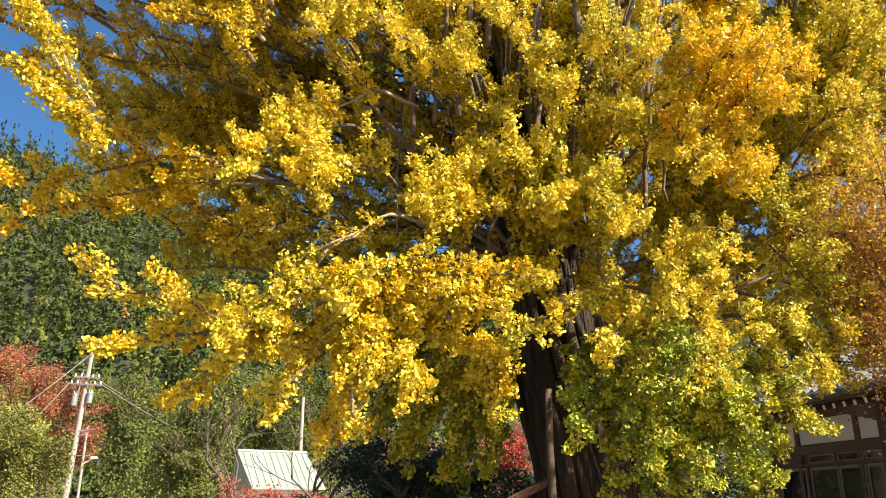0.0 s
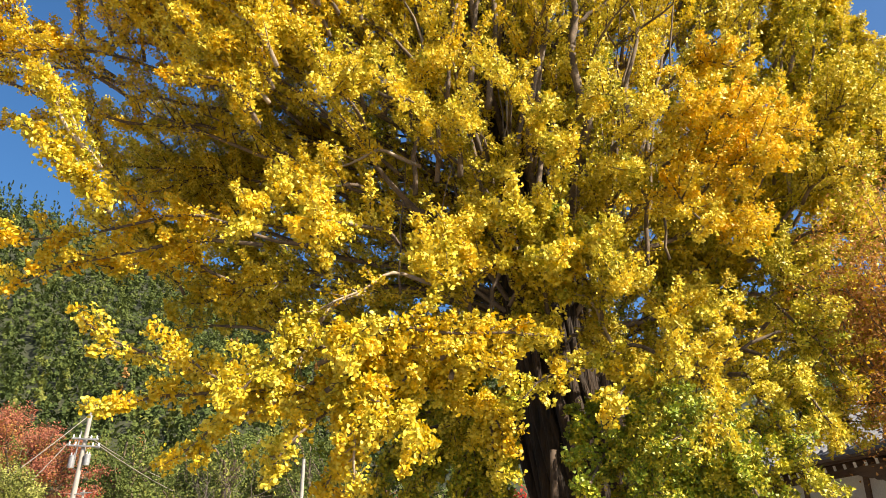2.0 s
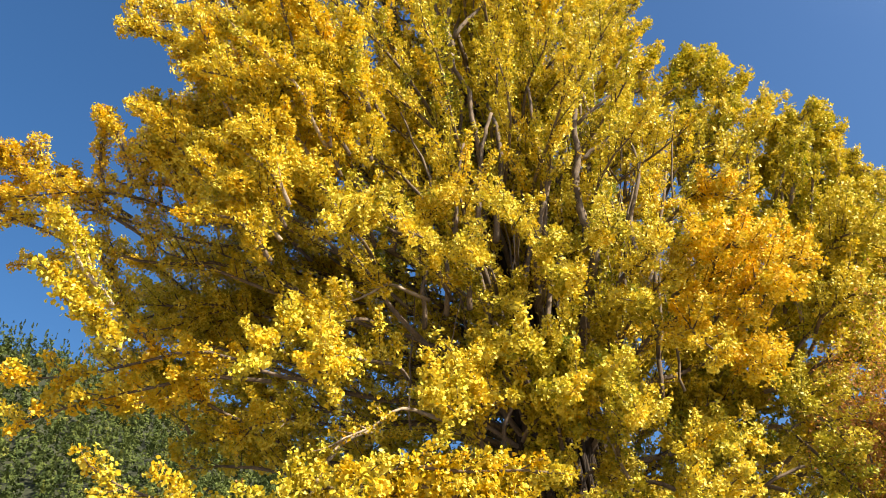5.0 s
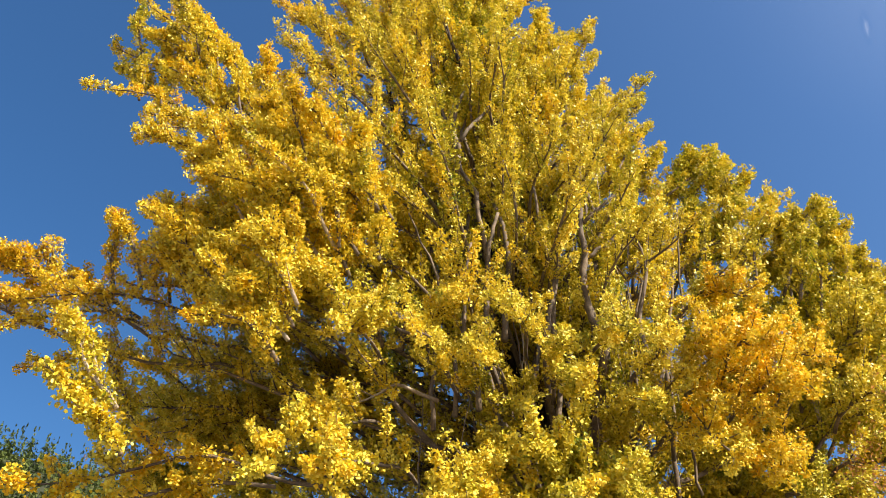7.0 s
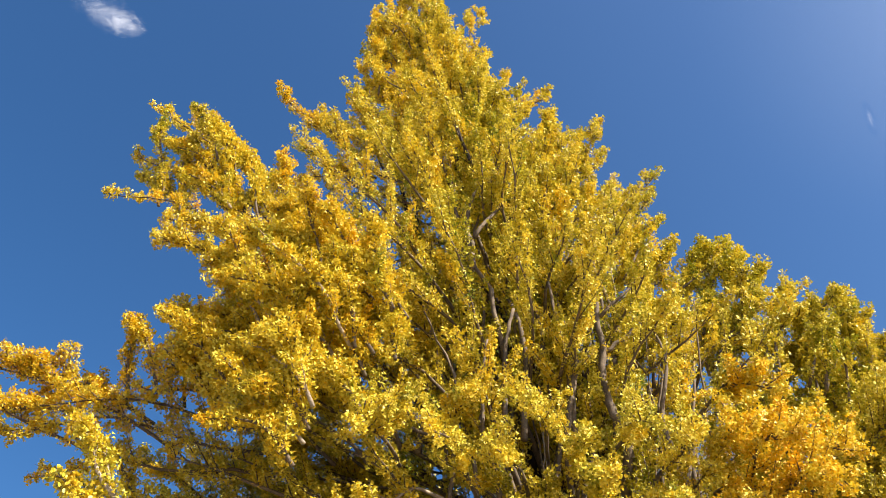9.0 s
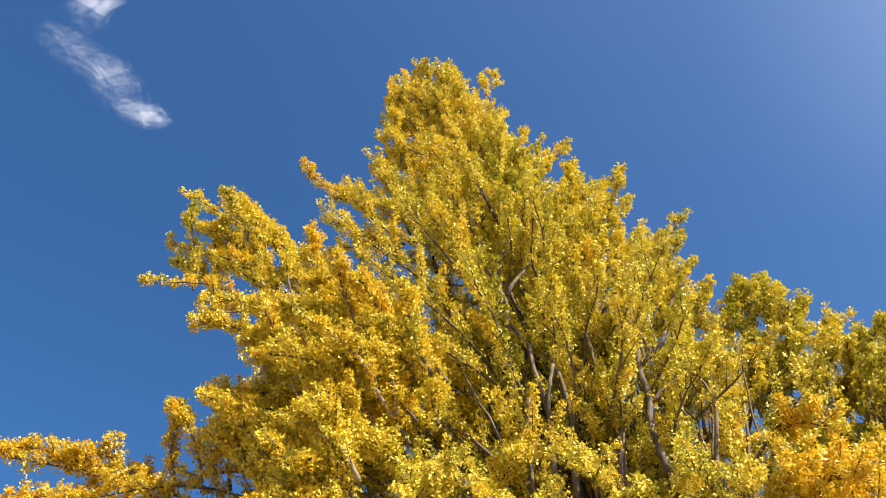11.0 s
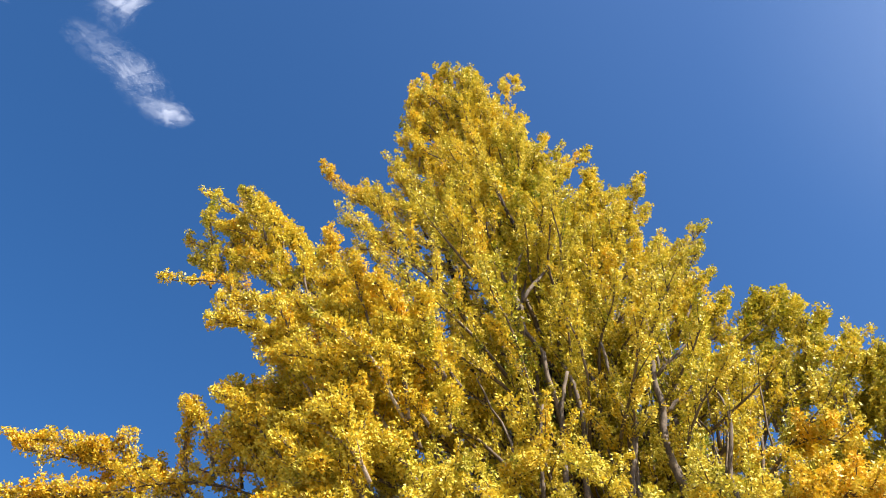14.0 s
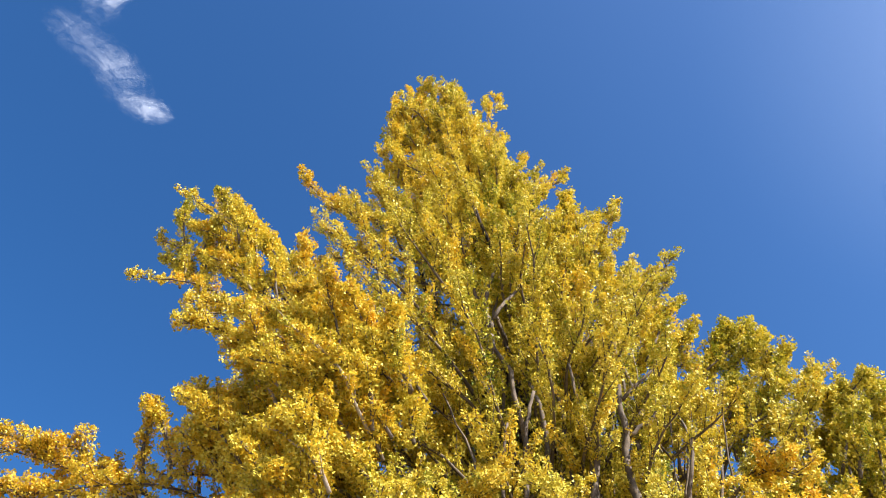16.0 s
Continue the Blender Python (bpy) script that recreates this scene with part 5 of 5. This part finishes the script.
leafy_tree("maple_tree", (-4.6, 24.0, 0), 2.3, 3.6, [M_CRIMSON, M_MAPLE], [0.4, 0.6], 3000, 0.09, 73, "low maple with dark red leaves by the house", low=0.3)
leafy_tree("maple_tree", (-1.6, 30.0, 0), 4.3, 4.2, [M_MAPLE, M_RUSSET], [0.7, 0.3], 3500, 0.14, 74, "small maple with faded pink-brown leaves", low=0.3)
leafy_tree("cherry_tree", (4.6, 7.3, 0), 5.7, 2.9, [M_RUSSET, LEAVES[4], LEAVES[2]], [0.82, 0.12, 0.06], 24000, 0.048, 75, "slender tree with hanging russet-brown leaves by the hall", low=0.56, flat=1.6, clump=0.06)


def bare_tree(at, height, seed, label, width=1.0, stout=0.016):
    rng = np.random.default_rng(seed)
    e = thing("bare_tree", at, label, "tree", "leafless trees")
    verts, faces, ends = [], [], []
    grow(verts, faces, Vector((0, 0, -0.1)), Vector((0.06, 0, 1)), height * 0.42, stout * height, 4, rng, ends, 0.62, 0.12, 7, 3)
    top = max(v.z for v in verts)
    verts = [Vector((v.x * width, v.y * width, v.z * height / top)) for v in verts]
    link_mesh("branch_frame", verts, faces, M_GREYTWIG, e, smooth=True)


bare_tree((-3.95, 20.0, 0), 4.4, 81, "leafless grey cherry tree with forked branches", 1.7, 0.026)
bare_tree((-7.2, 27.0, 0), 5.2, 82, "leafless grey-brown thicket tree", 1.3)
bare_tree((-5.0, 33.0, 0), 6.0, 84, "leafless grey-brown thicket tree", 1.2)


def bare_branch():
    """A leafless pale branch reaching past the hall's porch."""
    rng = np.random.default_rng(90)
    e = thing("young_tree", (9.4, 14.2, 0), "young leafless tree with thin pale branches", "tree")
    verts, faces, ends = [], [], []
    add_tube(verts, faces, [Vector((0, 0, -0.05)), Vector((-0.05, 0.02, 1.0)), Vector((-0.1, 0, 2.0)), Vector((-0.1, 0.05, 3.2))], [0.04, 0.034, 0.026, 0.01], 7)
    for z, s in ((1.9, -1), (2.25, -1), (2.5, 1), (2.8, -1)):
        grow(verts, faces, Vector((-0.08, 0, z)), Vector((s, -0.2, 0.18)).normalized(), 0.8, 0.012, 2, rng, ends, 0.5, 0.05, 5, 2)
    link_mesh("branch_frame", verts, faces, M_PALE_TWIG, e, smooth=True)


bare_branch()


# ---- utility poles and wires ----
def cylinder(bm, x, y, z0, z1, r0, r1, sides=16, m=None):
    made = bmesh.ops.create_cone(bm, cap_ends=True, segments=sides, radius1=r0, radius2=r1, depth=z1 - z0)["verts"]
    for v in made:
        v.co += Vector((x, y, (z0 + z1) / 2))
        if m is not None:
            v.co = m @ v.co
    return made


def rod(bm, a, b, r, sides=8):
    a, b = Vector(a), Vector(b)
    m = Matrix.Translation((a + b) / 2) @ (b - a).to_track_quat("Z", "Y").to_matrix().to_4x4()
    bmesh.ops.create_cone(bm, cap_ends=True, segments=sides, radius1=r, radius2=r, depth=(b - a).length, matrix=m)


def utility_pole():
    e = thing("utility_pole", (-19.28, 42.0, 0), "concrete utility pole with crossarms and transformers", "utility pole")
    e.matrix_basis = pose(-19.5, 42.0, 0, 0, 2.6, 0)    # it leans a little
    bm = bmesh.new()
    cylinder(bm, 0, 0, -0.2, 9.35, 0.17, 0.105, 20)
    part("pole", bm, M_CONCRETE, e)
    for z, x0, x1, y in ((7.95, -0.66, 0.76, -0.16), (7.58, -0.80, 0.92, -0.16)):
        bm = bmesh.new()
        box(bm, x0, y - 0.04, z - 0.045, x1, y + 0.04, z + 0.045, bevel=0.008)
        arm = part("crossarm", bm, M_STEEL, e)
        for x in (x0 + 0.08, x0 + 0.4, x1 - 0.4, x1 - 0.08):
            bm = bmesh.new()
            cylinder(bm, x, y, z + 0.045, z + 0.12, 0.05, 0.03, 10)
            cylinder(bm, x, y, z + 0.12, z + 0.20, 0.045, 0.025, 10)
            part("insulator", bm, M_PORCELAIN, arm, "white porcelain insulator")
    bm = bmesh.new()
    rod(bm, (-0.30, -0.12, 6.9), (-0.24, -0.12, 8.35), 0.035)
    part("conduit", bm, M_STEEL, e)
    for x, z0, z1, r in ((-0.46, 6.45, 7.05, 0.17), (0.33, 6.62, 7.15, 0.16)):
        bm = bmesh.new()
        cylinder(bm, x, -0.05, z0, z1, r, r, 16)
        cylinder(bm, x, -0.05, z1, z1 + 0.05, r * 1.05, r * 0.8, 16)
        can = part("transformer", bm, M_STEEL, e, "grey steel transformer can")
        for k in (-1, 1):
            bm = bmesh.new()
            cylinder(bm, x + k * 0.07, -0.05, z1 + 0.05, z1 + 0.17, 0.03, 0.02, 8)
            part("bushing", bm, M_PORCELAIN, can)
    for z in (4.95, 5.15, 3.9):
        bm = bmesh.new()
        rod(bm, (-0.2, -0.1, z), (0.95 if z < 5.1 else 0.6, -0.1, z + 0.02), 0.022)
        part("bracket", bm, M_STEEL, e)
    for k in range(12):
        bm = bmesh.new()
        rod(bm, (-0.30 if k % 2 else 0.12, -0.05, 2.0 + 0.4 * k), (-0.12 if k % 2 else 0.30, -0.05, 2.0 + 0.4 * k), 0.011, 6)
        part("step_bolt", bm, M_STEEL, e)
    s = thing("service_pole", (-18.82, 42.1, 0), "slim galvanised service pole beside the concrete pole", "pole")
    bm = bmesh.new()
    cylinder(bm, 0, 0, -0.1, 5.35, 0.075, 0.06, 12)
    part("pole", bm, M_CONCRETE, s)
    bm = bmesh.new()
    rod(bm, (0, 0, 3.45), (0.62, -0.1, 3.80), 0.03)
    box(bm, 0.45, -0.18, 3.72, 0.78, -0.02, 3.84, bevel=0.02)
    part("lamp_arm", bm, M_PORCELAIN, s, "small white street lamp on an arm")
    bm = bmesh.new()
    box(bm, -0.1, -0.12, 5.2, 0.45, -0.06, 5.26)
    part("bracket", bm, M_STEEL, s)


utility_pole()


def far_pole(x, y, h, r):
    e = thing("far_pole", (x, y, 0), "pale concrete pole behind the bare trees", "utility pole", "far poles")
    bm = bmesh.new()
    cylinder(bm, 0, 0, -0.2, h, r * 1.2, r * 0.8, 14)
    part("pole", bm, M_CONCRETE, e)
    bm = bmesh.new()
    cylinder(bm, 0, 0, h, h + 0.04, r * 0.85, r * 0.6, 14)
    part("cap", bm, M_STEEL, e)


far_pole(-9.6, 54.0, 8.4, 0.14)
far_pole(-46.0, 84.0, 9.6, 0.15)


def cable(a, b, sag, r=0.03):
    a, b = Vector(a), Vector(b)
    pts = []
    for i in range(15):
        u = i / 14
        p = a.lerp(b, u)
        p.z -= sag * 4 * u * (1 - u)
        pts.append(p)
    verts, faces = [], []
    add_tube(verts, faces, pts, [r] * 15, 5)
    tagged(link_mesh("cable", verts, faces, M_WIRE), "thin weathered overhead cable strung from the utility pole", "cable", "overhead cables")


cable((-19.1, 42, 9.25), (-22.27, 36.00, 3.22), 0.12, 0.022)
cable((-20.0, 41.9, 7.7), (-21.44, 36.05, 1.91), 0.12, 0.022)
cable((-19.2, 42, 4.9), (-21.49, 36.00, 0.70), 0.12, 0.022)
cable((-19.4, 42, 4.4), (-27.5, 46.5, 2.2), 0.15)
cable((-19.2, 42, 8.2), (-23.4, 92, 9.8), 1.2)
cable((-18.5, 41.9, 7.7), (-21.0, 92, 7.6), 1.2)


# ---- the house with the pale metal roof ----
def pale_house():
    e = thing("house", (-9.0, 47.0, 0), "low house with a pale green sheet-metal roof", "house")
    e.matrix_basis = pose(-9.7, 47.0, 0, 0, 0, 28) @ Matrix.Diagonal((0.8, 0.74, 1, 1))
    bm = bmesh.new()
    box(bm, -2.2, -3.0, -0.1, 2.2, 3.0, 2.5)
    part("wall", bm, M_PLASTER, e)
    bm = bmesh.new()
    ev = [(-2.6, -3.7, 2.35), (2.6, -3.7, 2.35), (2.6, 3.7, 2.35), (-2.6, 3.7, 2.35)]
    rd = [(-2.9, 0, 4.35), (2.2, 0, 4.35)]
    v = [bm.verts.new(p) for p in ev + rd] + [bm.verts.new((x, y, z - 0.12)) for x, y, z in ev]
    for q in ((0, 1, 5, 4), (1, 2, 5), (2, 3, 4, 5), (3, 0, 4), (0, 6, 7, 1), (1, 7, 8, 2), (2, 8, 9, 3), (3, 9, 6, 0), (6, 9, 8, 7)):
        bm.faces.new([v[i] for i in q])
    roof = part("roof", bm, M_PALE_ROOF, e, "pale green sheet-metal roof with standing seams")
    for k in range(11):
        x = -2.5 + 0.48 * k
        zt = 4.35 - max(0.0, x - 2.2) * 5.0
        u = (zt - 2.35) / 2.0
        bm = bmesh.new()
        rod(bm, (x, -3.7, 2.37), (x, -3.7 + 3.7 * u, zt + 0.02), 0.022, 6)
        part("seam", bm, M_PALE_ROOF, roof)
    bm = bmesh.new()
    rod(bm, (-2.9, 0, 4.38), (2.2, 0, 4.38), 0.09)
    part("ridge_cap", bm, M_PALE_ROOF, roof)
    for x in (-1.2, 0.9):
        bm = bmesh.new()
        box(bm, x - 0.6, -3.04, 0.9, x + 0.6, -2.98, 2.0)
        w = part("window", bm, M_WOOD, e)
        bm = bmesh.new()
        box(bm, x - 0.53, -3.06, 0.97, x + 0.53, -3.045, 1.93)
        part("pane", bm, M_GLASS_DARK, w)


pale_house()


# ---- the hall ----
# local axes: x along the front towards the viewer's side, y into the building
HALL = Matrix(((0.171, 0.985, 0, 8.84), (-0.985, 0.171, 0, 18.0), (0, 0, 1, 0), (0, 0, 0, 1)))


def hall():
    e = thing("temple_hall", (0, 0, 0), "timber hall with white plaster bands and a grey tiled roof", "hall")
    e.matrix_basis = HALL
    x0, x1 = -3.4, 9.0
    bm = bmesh.new()
    box(bm, x0 - 0.4, -1.3, -0.1, x1 + 0.4, 7.3, 0.35)
    part("plinth", bm, M_CONCRETE, e, "low stone plinth")
    for a, b, c, d in ((x0, 0.06, x1, 0.2), (x0, 6.9, x1, 7.05), (x0, 0.2, x0 + 0.14, 6.9), (x1 - 0.14, 0.2, x1, 6.9)):
        bm = bmesh.new()
        box(bm, a, b, 0.35, c, d, 3.5)
        part("wall", bm, M_WOOD, e)
    # white plaster panels between posts, over the head beam
    posts = [-3.4, -1.42, 0.74, 2.6, 4.5, 6.4, 8.9]
    for a, b in zip(posts, posts[1:]):
        bm = bmesh.new()
        box(bm, a + 0.08, 0.02, 2.86, b - 0.08, 0.057, 3.42)
        part("plaster_panel", bm, M_PLASTER, e, "white plaster panel")
    for x in posts:
        bm = bmesh.new()
        box(bm, x - 0.075, -0.03, 0.35, x + 0.075, 0.10, 3.6, bevel=0.01)
        part("post", bm, M_WOOD, e)
    for z0, z1, y in ((2.62, 2.84, -0.05), (3.44, 3.62, -0.05), (2.36, 2.42, -0.02)):
        bm = bmesh.new()
        box(bm, x0, y, z0, x1, 0.055, z1, bevel=0.012)
        part("beam", bm, M_WOOD, e)
    # glazed sliding doors under a transom
    for a, b in ((-2.3, -1.2), (-1.05, -0.04), (0.0, 0.88), (0.92, 1.8), (1.84, 2.5), (2.75, 3.6), (3.65, 4.4)):
        bm = bmesh.new()
        for p in ((a, -0.02, 0.5, a + 0.05, 0.03, 2.34), (b - 0.05, -0.02, 0.5, b, 0.03, 2.34), (a + 0.05, -0.02, 2.27, b - 0.05, 0.03, 2.34),
                  (a + 0.05, -0.02, 0.5, b - 0.05, 0.03, 0.62), (a + 0.05, -0.015, 1.32, b - 0.05, 0.025, 1.37)):
            box(bm, *p)
        d = part("sliding_door", bm, M_FRAME, e, "brown framed glazed sliding door")
        bm = bmesh.new()
        box(bm, a + 0.05, 0.0, 0.62, b - 0.05, 0.012, 2.27)
        part("pane", bm, M_GLASS_DARK, d)
    for a, b in ((-1.05, -0.1), (0.0, 0.88), (0.92, 1.8)):
        bm = bmesh.new()
        for p in ((a, -0.03, 2.43, a + 0.04, 0.03, 2.61), (b - 0.04, -0.03, 2.43, b, 0.03, 2.61), (a + 0.04, -0.03, 2.58, b - 0.04, 0.03, 2.61), (a + 0.04, -0.03, 2.43, b - 0.04, 0.03, 2.455)):
            box(bm, *p)
        w = part("transom_window", bm, M_FRAME, e)
        bm = bmesh.new()
        box(bm, a + 0.04, 0.0, 2.455, b - 0.04, 0.012, 2.58)
        part("pane", bm, M_GLASS_DARK, w)
    # rafters with white painted ends
    for k in range(44):
        x = x0 - 0.7 + 0.32 * k
        bm = bmesh.new()
        m = Matrix.Translation((x, 0, 0)) @ pose(0, -1.12, 3.44, 14)
        box(bm, -0.035, 0.0, -0.05, 0.035, 1.25, 0.05, m)
        r = part("rafter", bm, M_WOOD, e)
        bm = bmesh.new()
        box(bm, -0.036, -0.012, -0.051, 0.036, 0.0, 0.051, m)
        part("rafter_end", bm, M_WHITE, r, "white painted rafter end")
    bm = bmesh.new()
    box(bm, x0 - 0.9, -1.25, 3.52, x1 + 0.9, -1.13, 3.70, bevel=0.01)
    part("fascia", bm, M_WOOD, e, "dark eaves board")
    bm = bmesh.new()
    box(bm, x0 - 0.9, -1.13, 3.62, x1 + 0.9, 0.1, 3.66, pose(0, 0, 0.1, 9))
    part("soffit", bm, M_WOOD, e)
    # porch column with a bracket arm
    for x in (2.85, 6.2):
        bm = bmesh.new()
        box(bm, x - 0.095, -1.09, 0.35, x + 0.095, -0.90, 3.44, bevel=0.02)
        c = part("porch_column", bm, M_REDWOOD, e, "red-brown timber porch column")
        bm = bmesh.new()
        n = 9
        low = [(x - 1.0 + 0.9 * i / (n - 1), 3.06 + 0.22 * (1 - i / (n - 1)) - 0.03 * (i % 2)) for i in range(n)]
        ring = [(p, z) for p, z in low] + [(x - 0.1, 3.40), (x - 1.0, 3.40)]
        va = [bm.verts.new((p, -1.03, z)) for p, z in ring]
        vb = [bm.verts.new((p, -0.95, z)) for p, z in ring]
        bm.faces.new(va)
        bm.faces.new(list(reversed(vb)))
        for i in range(len(ring)):
            j = (i + 1) % len(ring)
            bm.faces.new((va[j], va[i], vb[i], vb[j]))
        part("carved_bracket", bm, M_WOOD, c)
    # tiled roof: two slopes with rolls of tile
    rise = math.tan(radians(27))
    ridge_y, ridge_z = 3.5, 3.68 + (3.5 + 1.3) * rise
    for s, nm in ((1, "front"), (-1, "back")):
        bm = bmesh.new()
        y0 = -1.3 if s == 1 else 8.3
        q = [(x0 - 0.95, y0, 3.72), (x1 + 0.95, y0, 3.72), (x1 + 0.95, ridge_y, ridge_z), (x0 - 0.95, ridge_y, ridge_z)]
        v = [bm.verts.new(p) for p in q] + [bm.verts.new((x, y, z - 0.1)) for x, y, z in q]
        for f in ((0, 1, 2, 3), (7, 6, 5, 4), (0, 4, 5, 1), (2, 6, 7, 3), (1, 5, 6, 2), (3, 7, 4, 0)):
            bm.faces.new([v[i] for i in f])
        roof = part("roof_slope", bm, M_TILE, e, "grey clay tile roof slope")
        me = None
        for k in range(52):
            x = x0 - 0.85 + 0.275 * k
            if me is None:
                verts, faces = [], []
                for i in range(13):
                    u0 = i / 13
                    for uu, lift in ((u0, 0.03), (u0 + 1 / 13.2, 0.0)):
                        y = y0 + (ridge_y - y0) * uu
                        z = 3.73 + (ridge_z - 3.72) * uu + lift
                        for a in (0, 45, 90, 135, 180):
                            verts.append((0.075 * math.cos(radians(a)), y, z + 0.065 * math.sin(radians(a))))
                    b = i * 10
                    for c in range(4):
                        faces.append((b + c, b + c + 1, b + c + 6, b + c + 5))
                    faces.append((b, b + 1, b + 2, b + 3, b + 4))
                o = link_mesh("tile_roll", verts, faces, M_TILE, roof)
                me = o.data
            else:
                o = new("tile_roll", me)
                o.parent = roof
            o.location = (x, 0, 0)
    bm = bmesh.new()
    box(bm, x0 - 0.95, ridge_y - 0.16, ridge_z - 0.02, x1 + 0.95, ridge_y + 0.16, ridge_z + 0.35, bevel=0.05)
    part("ridge", bm, M_TILE, e, "stacked tile ridge")
    for xx in (x0 + 0.02, x1 - 0.1):
        bm = bmesh.new()
        v = [bm.verts.new(p) for p in ((xx, 0.1, 3.5), (xx, 6.9, 3.5), (xx, ridge_y, ridge_z - 0.15), (xx + 0.08, 0.1, 3.5), (xx + 0.08, 6.9, 3.5), (xx + 0.08, ridge_y, ridge_z - 0.15))]
        for f in ((0, 1, 2), (5, 4, 3), (0, 3, 4, 1), (1, 4, 5, 2), (2, 5, 3, 0)):
            bm.faces.new([v[i] for i in f])
        part("gable", bm, M_PLASTER, e)


hall()


def lean_to():
    """A low canopy and store wall beyond the hall's far end."""
    e = thing("lean_to", (0, 0, 0), "low lean-to with a pale metal canopy beside the hall", "shed")
    e.matrix_basis = HALL @ Matrix.Translation((-3.65, 1.4, 0))
    bm = bmesh.new()
    box(bm, -3.2, -0.75, 2.70, 0.35, 1.1, 2.76, pose(0, 0, 0.1, 8))
    part("canopy", bm, M_SHEET, e, "pale grey corrugated canopy")
    bm = bmesh.new()
    box(bm, -3.1, 0.35, 0.0, 0.3, 0.45, 2.72)
    part("wall", bm, M_WOOD, e)
    for x in (-3.0, -1.4, 0.2):
        bm = bmesh.new()
        box(bm, x - 0.05, -0.65, 0.0, x + 0.05, -0.55, 2.62, bevel=0.008)
        part("post", bm, M_WOOD, e)
    bm = bmesh.new()
    box(bm, -2.9, 0.30, 2.2, 0.1, 0.345, 2.55)
    part("plaster_band", bm, M_PLASTER, e)


lean_to()


# ---- timber prop under the ginkgo ----
def timber_prop():
    e = thing("timber_prop", (1.25, 9.35, 0), "weathered timber prop frame supporting the ginkgo", "prop")
    verts, faces = [], []
    add_tube(verts, faces, [Vector((0, 0, -0.05)), Vector((0.015, 0.02, 1.2)), Vector((0.0, 0.05, 2.2)), Vector((0.02, 0.10, 2.85))], [0.058, 0.052, 0.048, 0.044], 12)
    link_mesh("post", verts, faces, M_PROP, e, smooth=True)
    bm = bmesh.new()
    a, b = Vector((-0.52, 0.10, 1.55)), Vector((0.02, 0.10, 1.80))
    m = Matrix.Translation(a) @ (b - a).to_track_quat("X", "Z").to_matrix().to_4x4()
    box(bm, 0, -0.035, -0.045, (b - a).length, 0.035, 0.045, m, 0.008)
    part("brace", bm, M_REDWOOD, e, "red-brown slanting brace")
    bm = bmesh.new()
    cylinder(bm, -0.40, 0.1, -0.05, 1.62, 0.05, 0.045, 12)
    part("stake", bm, M_PROP, e)


timber_prop()


# ---- clouds ----
def cloud(x, y, z, w, d, turn, seed, dense, sky_glow=False):
    """A thin wisp: a sheet of mist, ragged at its rim. The smooth one is an added sheet that paints a glow into the
    sky.
    """
    m = bpy.data.materials.new("cloud mist and sky glow")
    m.use_nodes = True
    nt = m.node_tree
    nt.nodes.remove(nt.nodes["Principled BSDF"])
    co = nt.nodes.new("ShaderNodeTexCoord")
    grad = nt.nodes.new("ShaderNodeTexGradient")
    grad.gradient_type = "SPHERICAL"
    nt.links.new(co.outputs["Object"], grad.inputs[0])
    nz = nt.nodes.new("ShaderNodeTexNoise")
    nz.noise_dimensions = "4D"
    nz.inputs["W"].default_value = seed
    nz.inputs["Scale"].default_value, nz.inputs["Detail"].default_value, nz.inputs["Roughness"].default_value = 2.2, 9.0, 0.62
    nz.inputs["Distortion"].default_value = 1.9
    nt.links.new(co.outputs["Object"], nz.inputs[0])
    mul = nt.nodes.new("ShaderNodeMath")
    mul.operation = "MULTIPLY"
    nt.links.new(grad.outputs[1], mul.inputs[0])
    if sky_glow:
        mul.inputs[1].default_value = 0.5
    else:
        nt.links.new(nz.outputs[0], mul.inputs[1])
    r = nt.nodes.new("ShaderNodeMapRange")
    r.inputs["From Min"].default_value, r.inputs["From Max"].default_value = 0.0 if sky_glow else 0.20, 0.60
    r.inputs["To Max"].default_value = dense
    r.interpolation_type = "SMOOTHSTEP"
    nt.links.new(mul.outputs[0], r.inputs[0])
    white = nt.nodes.new("ShaderNodeBsdfTranslucent")
    white.inputs[0].default_value = (0.80, 0.90, 1.0, 1) if sky_glow else (0.9, 0.92, 0.95, 1)
    clear = nt.nodes.new("ShaderNodeBsdfTransparent")
    mix = nt.nodes.new("ShaderNodeMixShader")
    nt.links.new(r.outputs[0], mix.inputs[0])
    nt.links.new(clear.outputs[0], mix.inputs[1])
    nt.links.new(white.outputs[0], mix.inputs[2])
    nt.links.new(mix.outputs[0], nt.nodes["Material Output"].inputs[0])
    bm = bmesh.new()
    bmesh.ops.create_circle(bm, cap_ends=True, segments=48, radius=1.0)
    me = bpy.data.meshes.new("cloud")
    bm.to_mesh(me)
    bm.free()
    me.materials.append(m)
    ob = new("cloud", me)
    ob.matrix_basis = Matrix.Translation((x, y, z)) @ pose(0, 0, 0, 0, 0, turn) @ Matrix.Diagonal((w, d, 1, 1))
    tagged(ob, "thin white sheet in a clear sky: cloud wisp, or smooth added glow", "cloud", "wisps of cloud", "structure")


cloud(-622, 448, 1200, 120, 80, 50, 3.1, 0.15)
cloud(-585, 520, 1200, 130, 84, 75, 5.4, 0.20)
cloud(-560, 575, 1200, 80, 50, 30, 9.2, 0.25)
cloud(-560, 375, 1200, 120, 74, 150, 7.7, 0.26)
cloud(-745, 312, 1200, 90, 60, 40, 12.3, 0.25)
# no cloud: a wide smooth sheet added to brighten the sky above the hall
cloud(900, 520, 1200, 700, 560, 60, 21.0, 0.065, sky_glow=True)
cloud(747, 859, 1200, 45, 9, 60, 23.0, 0.10)
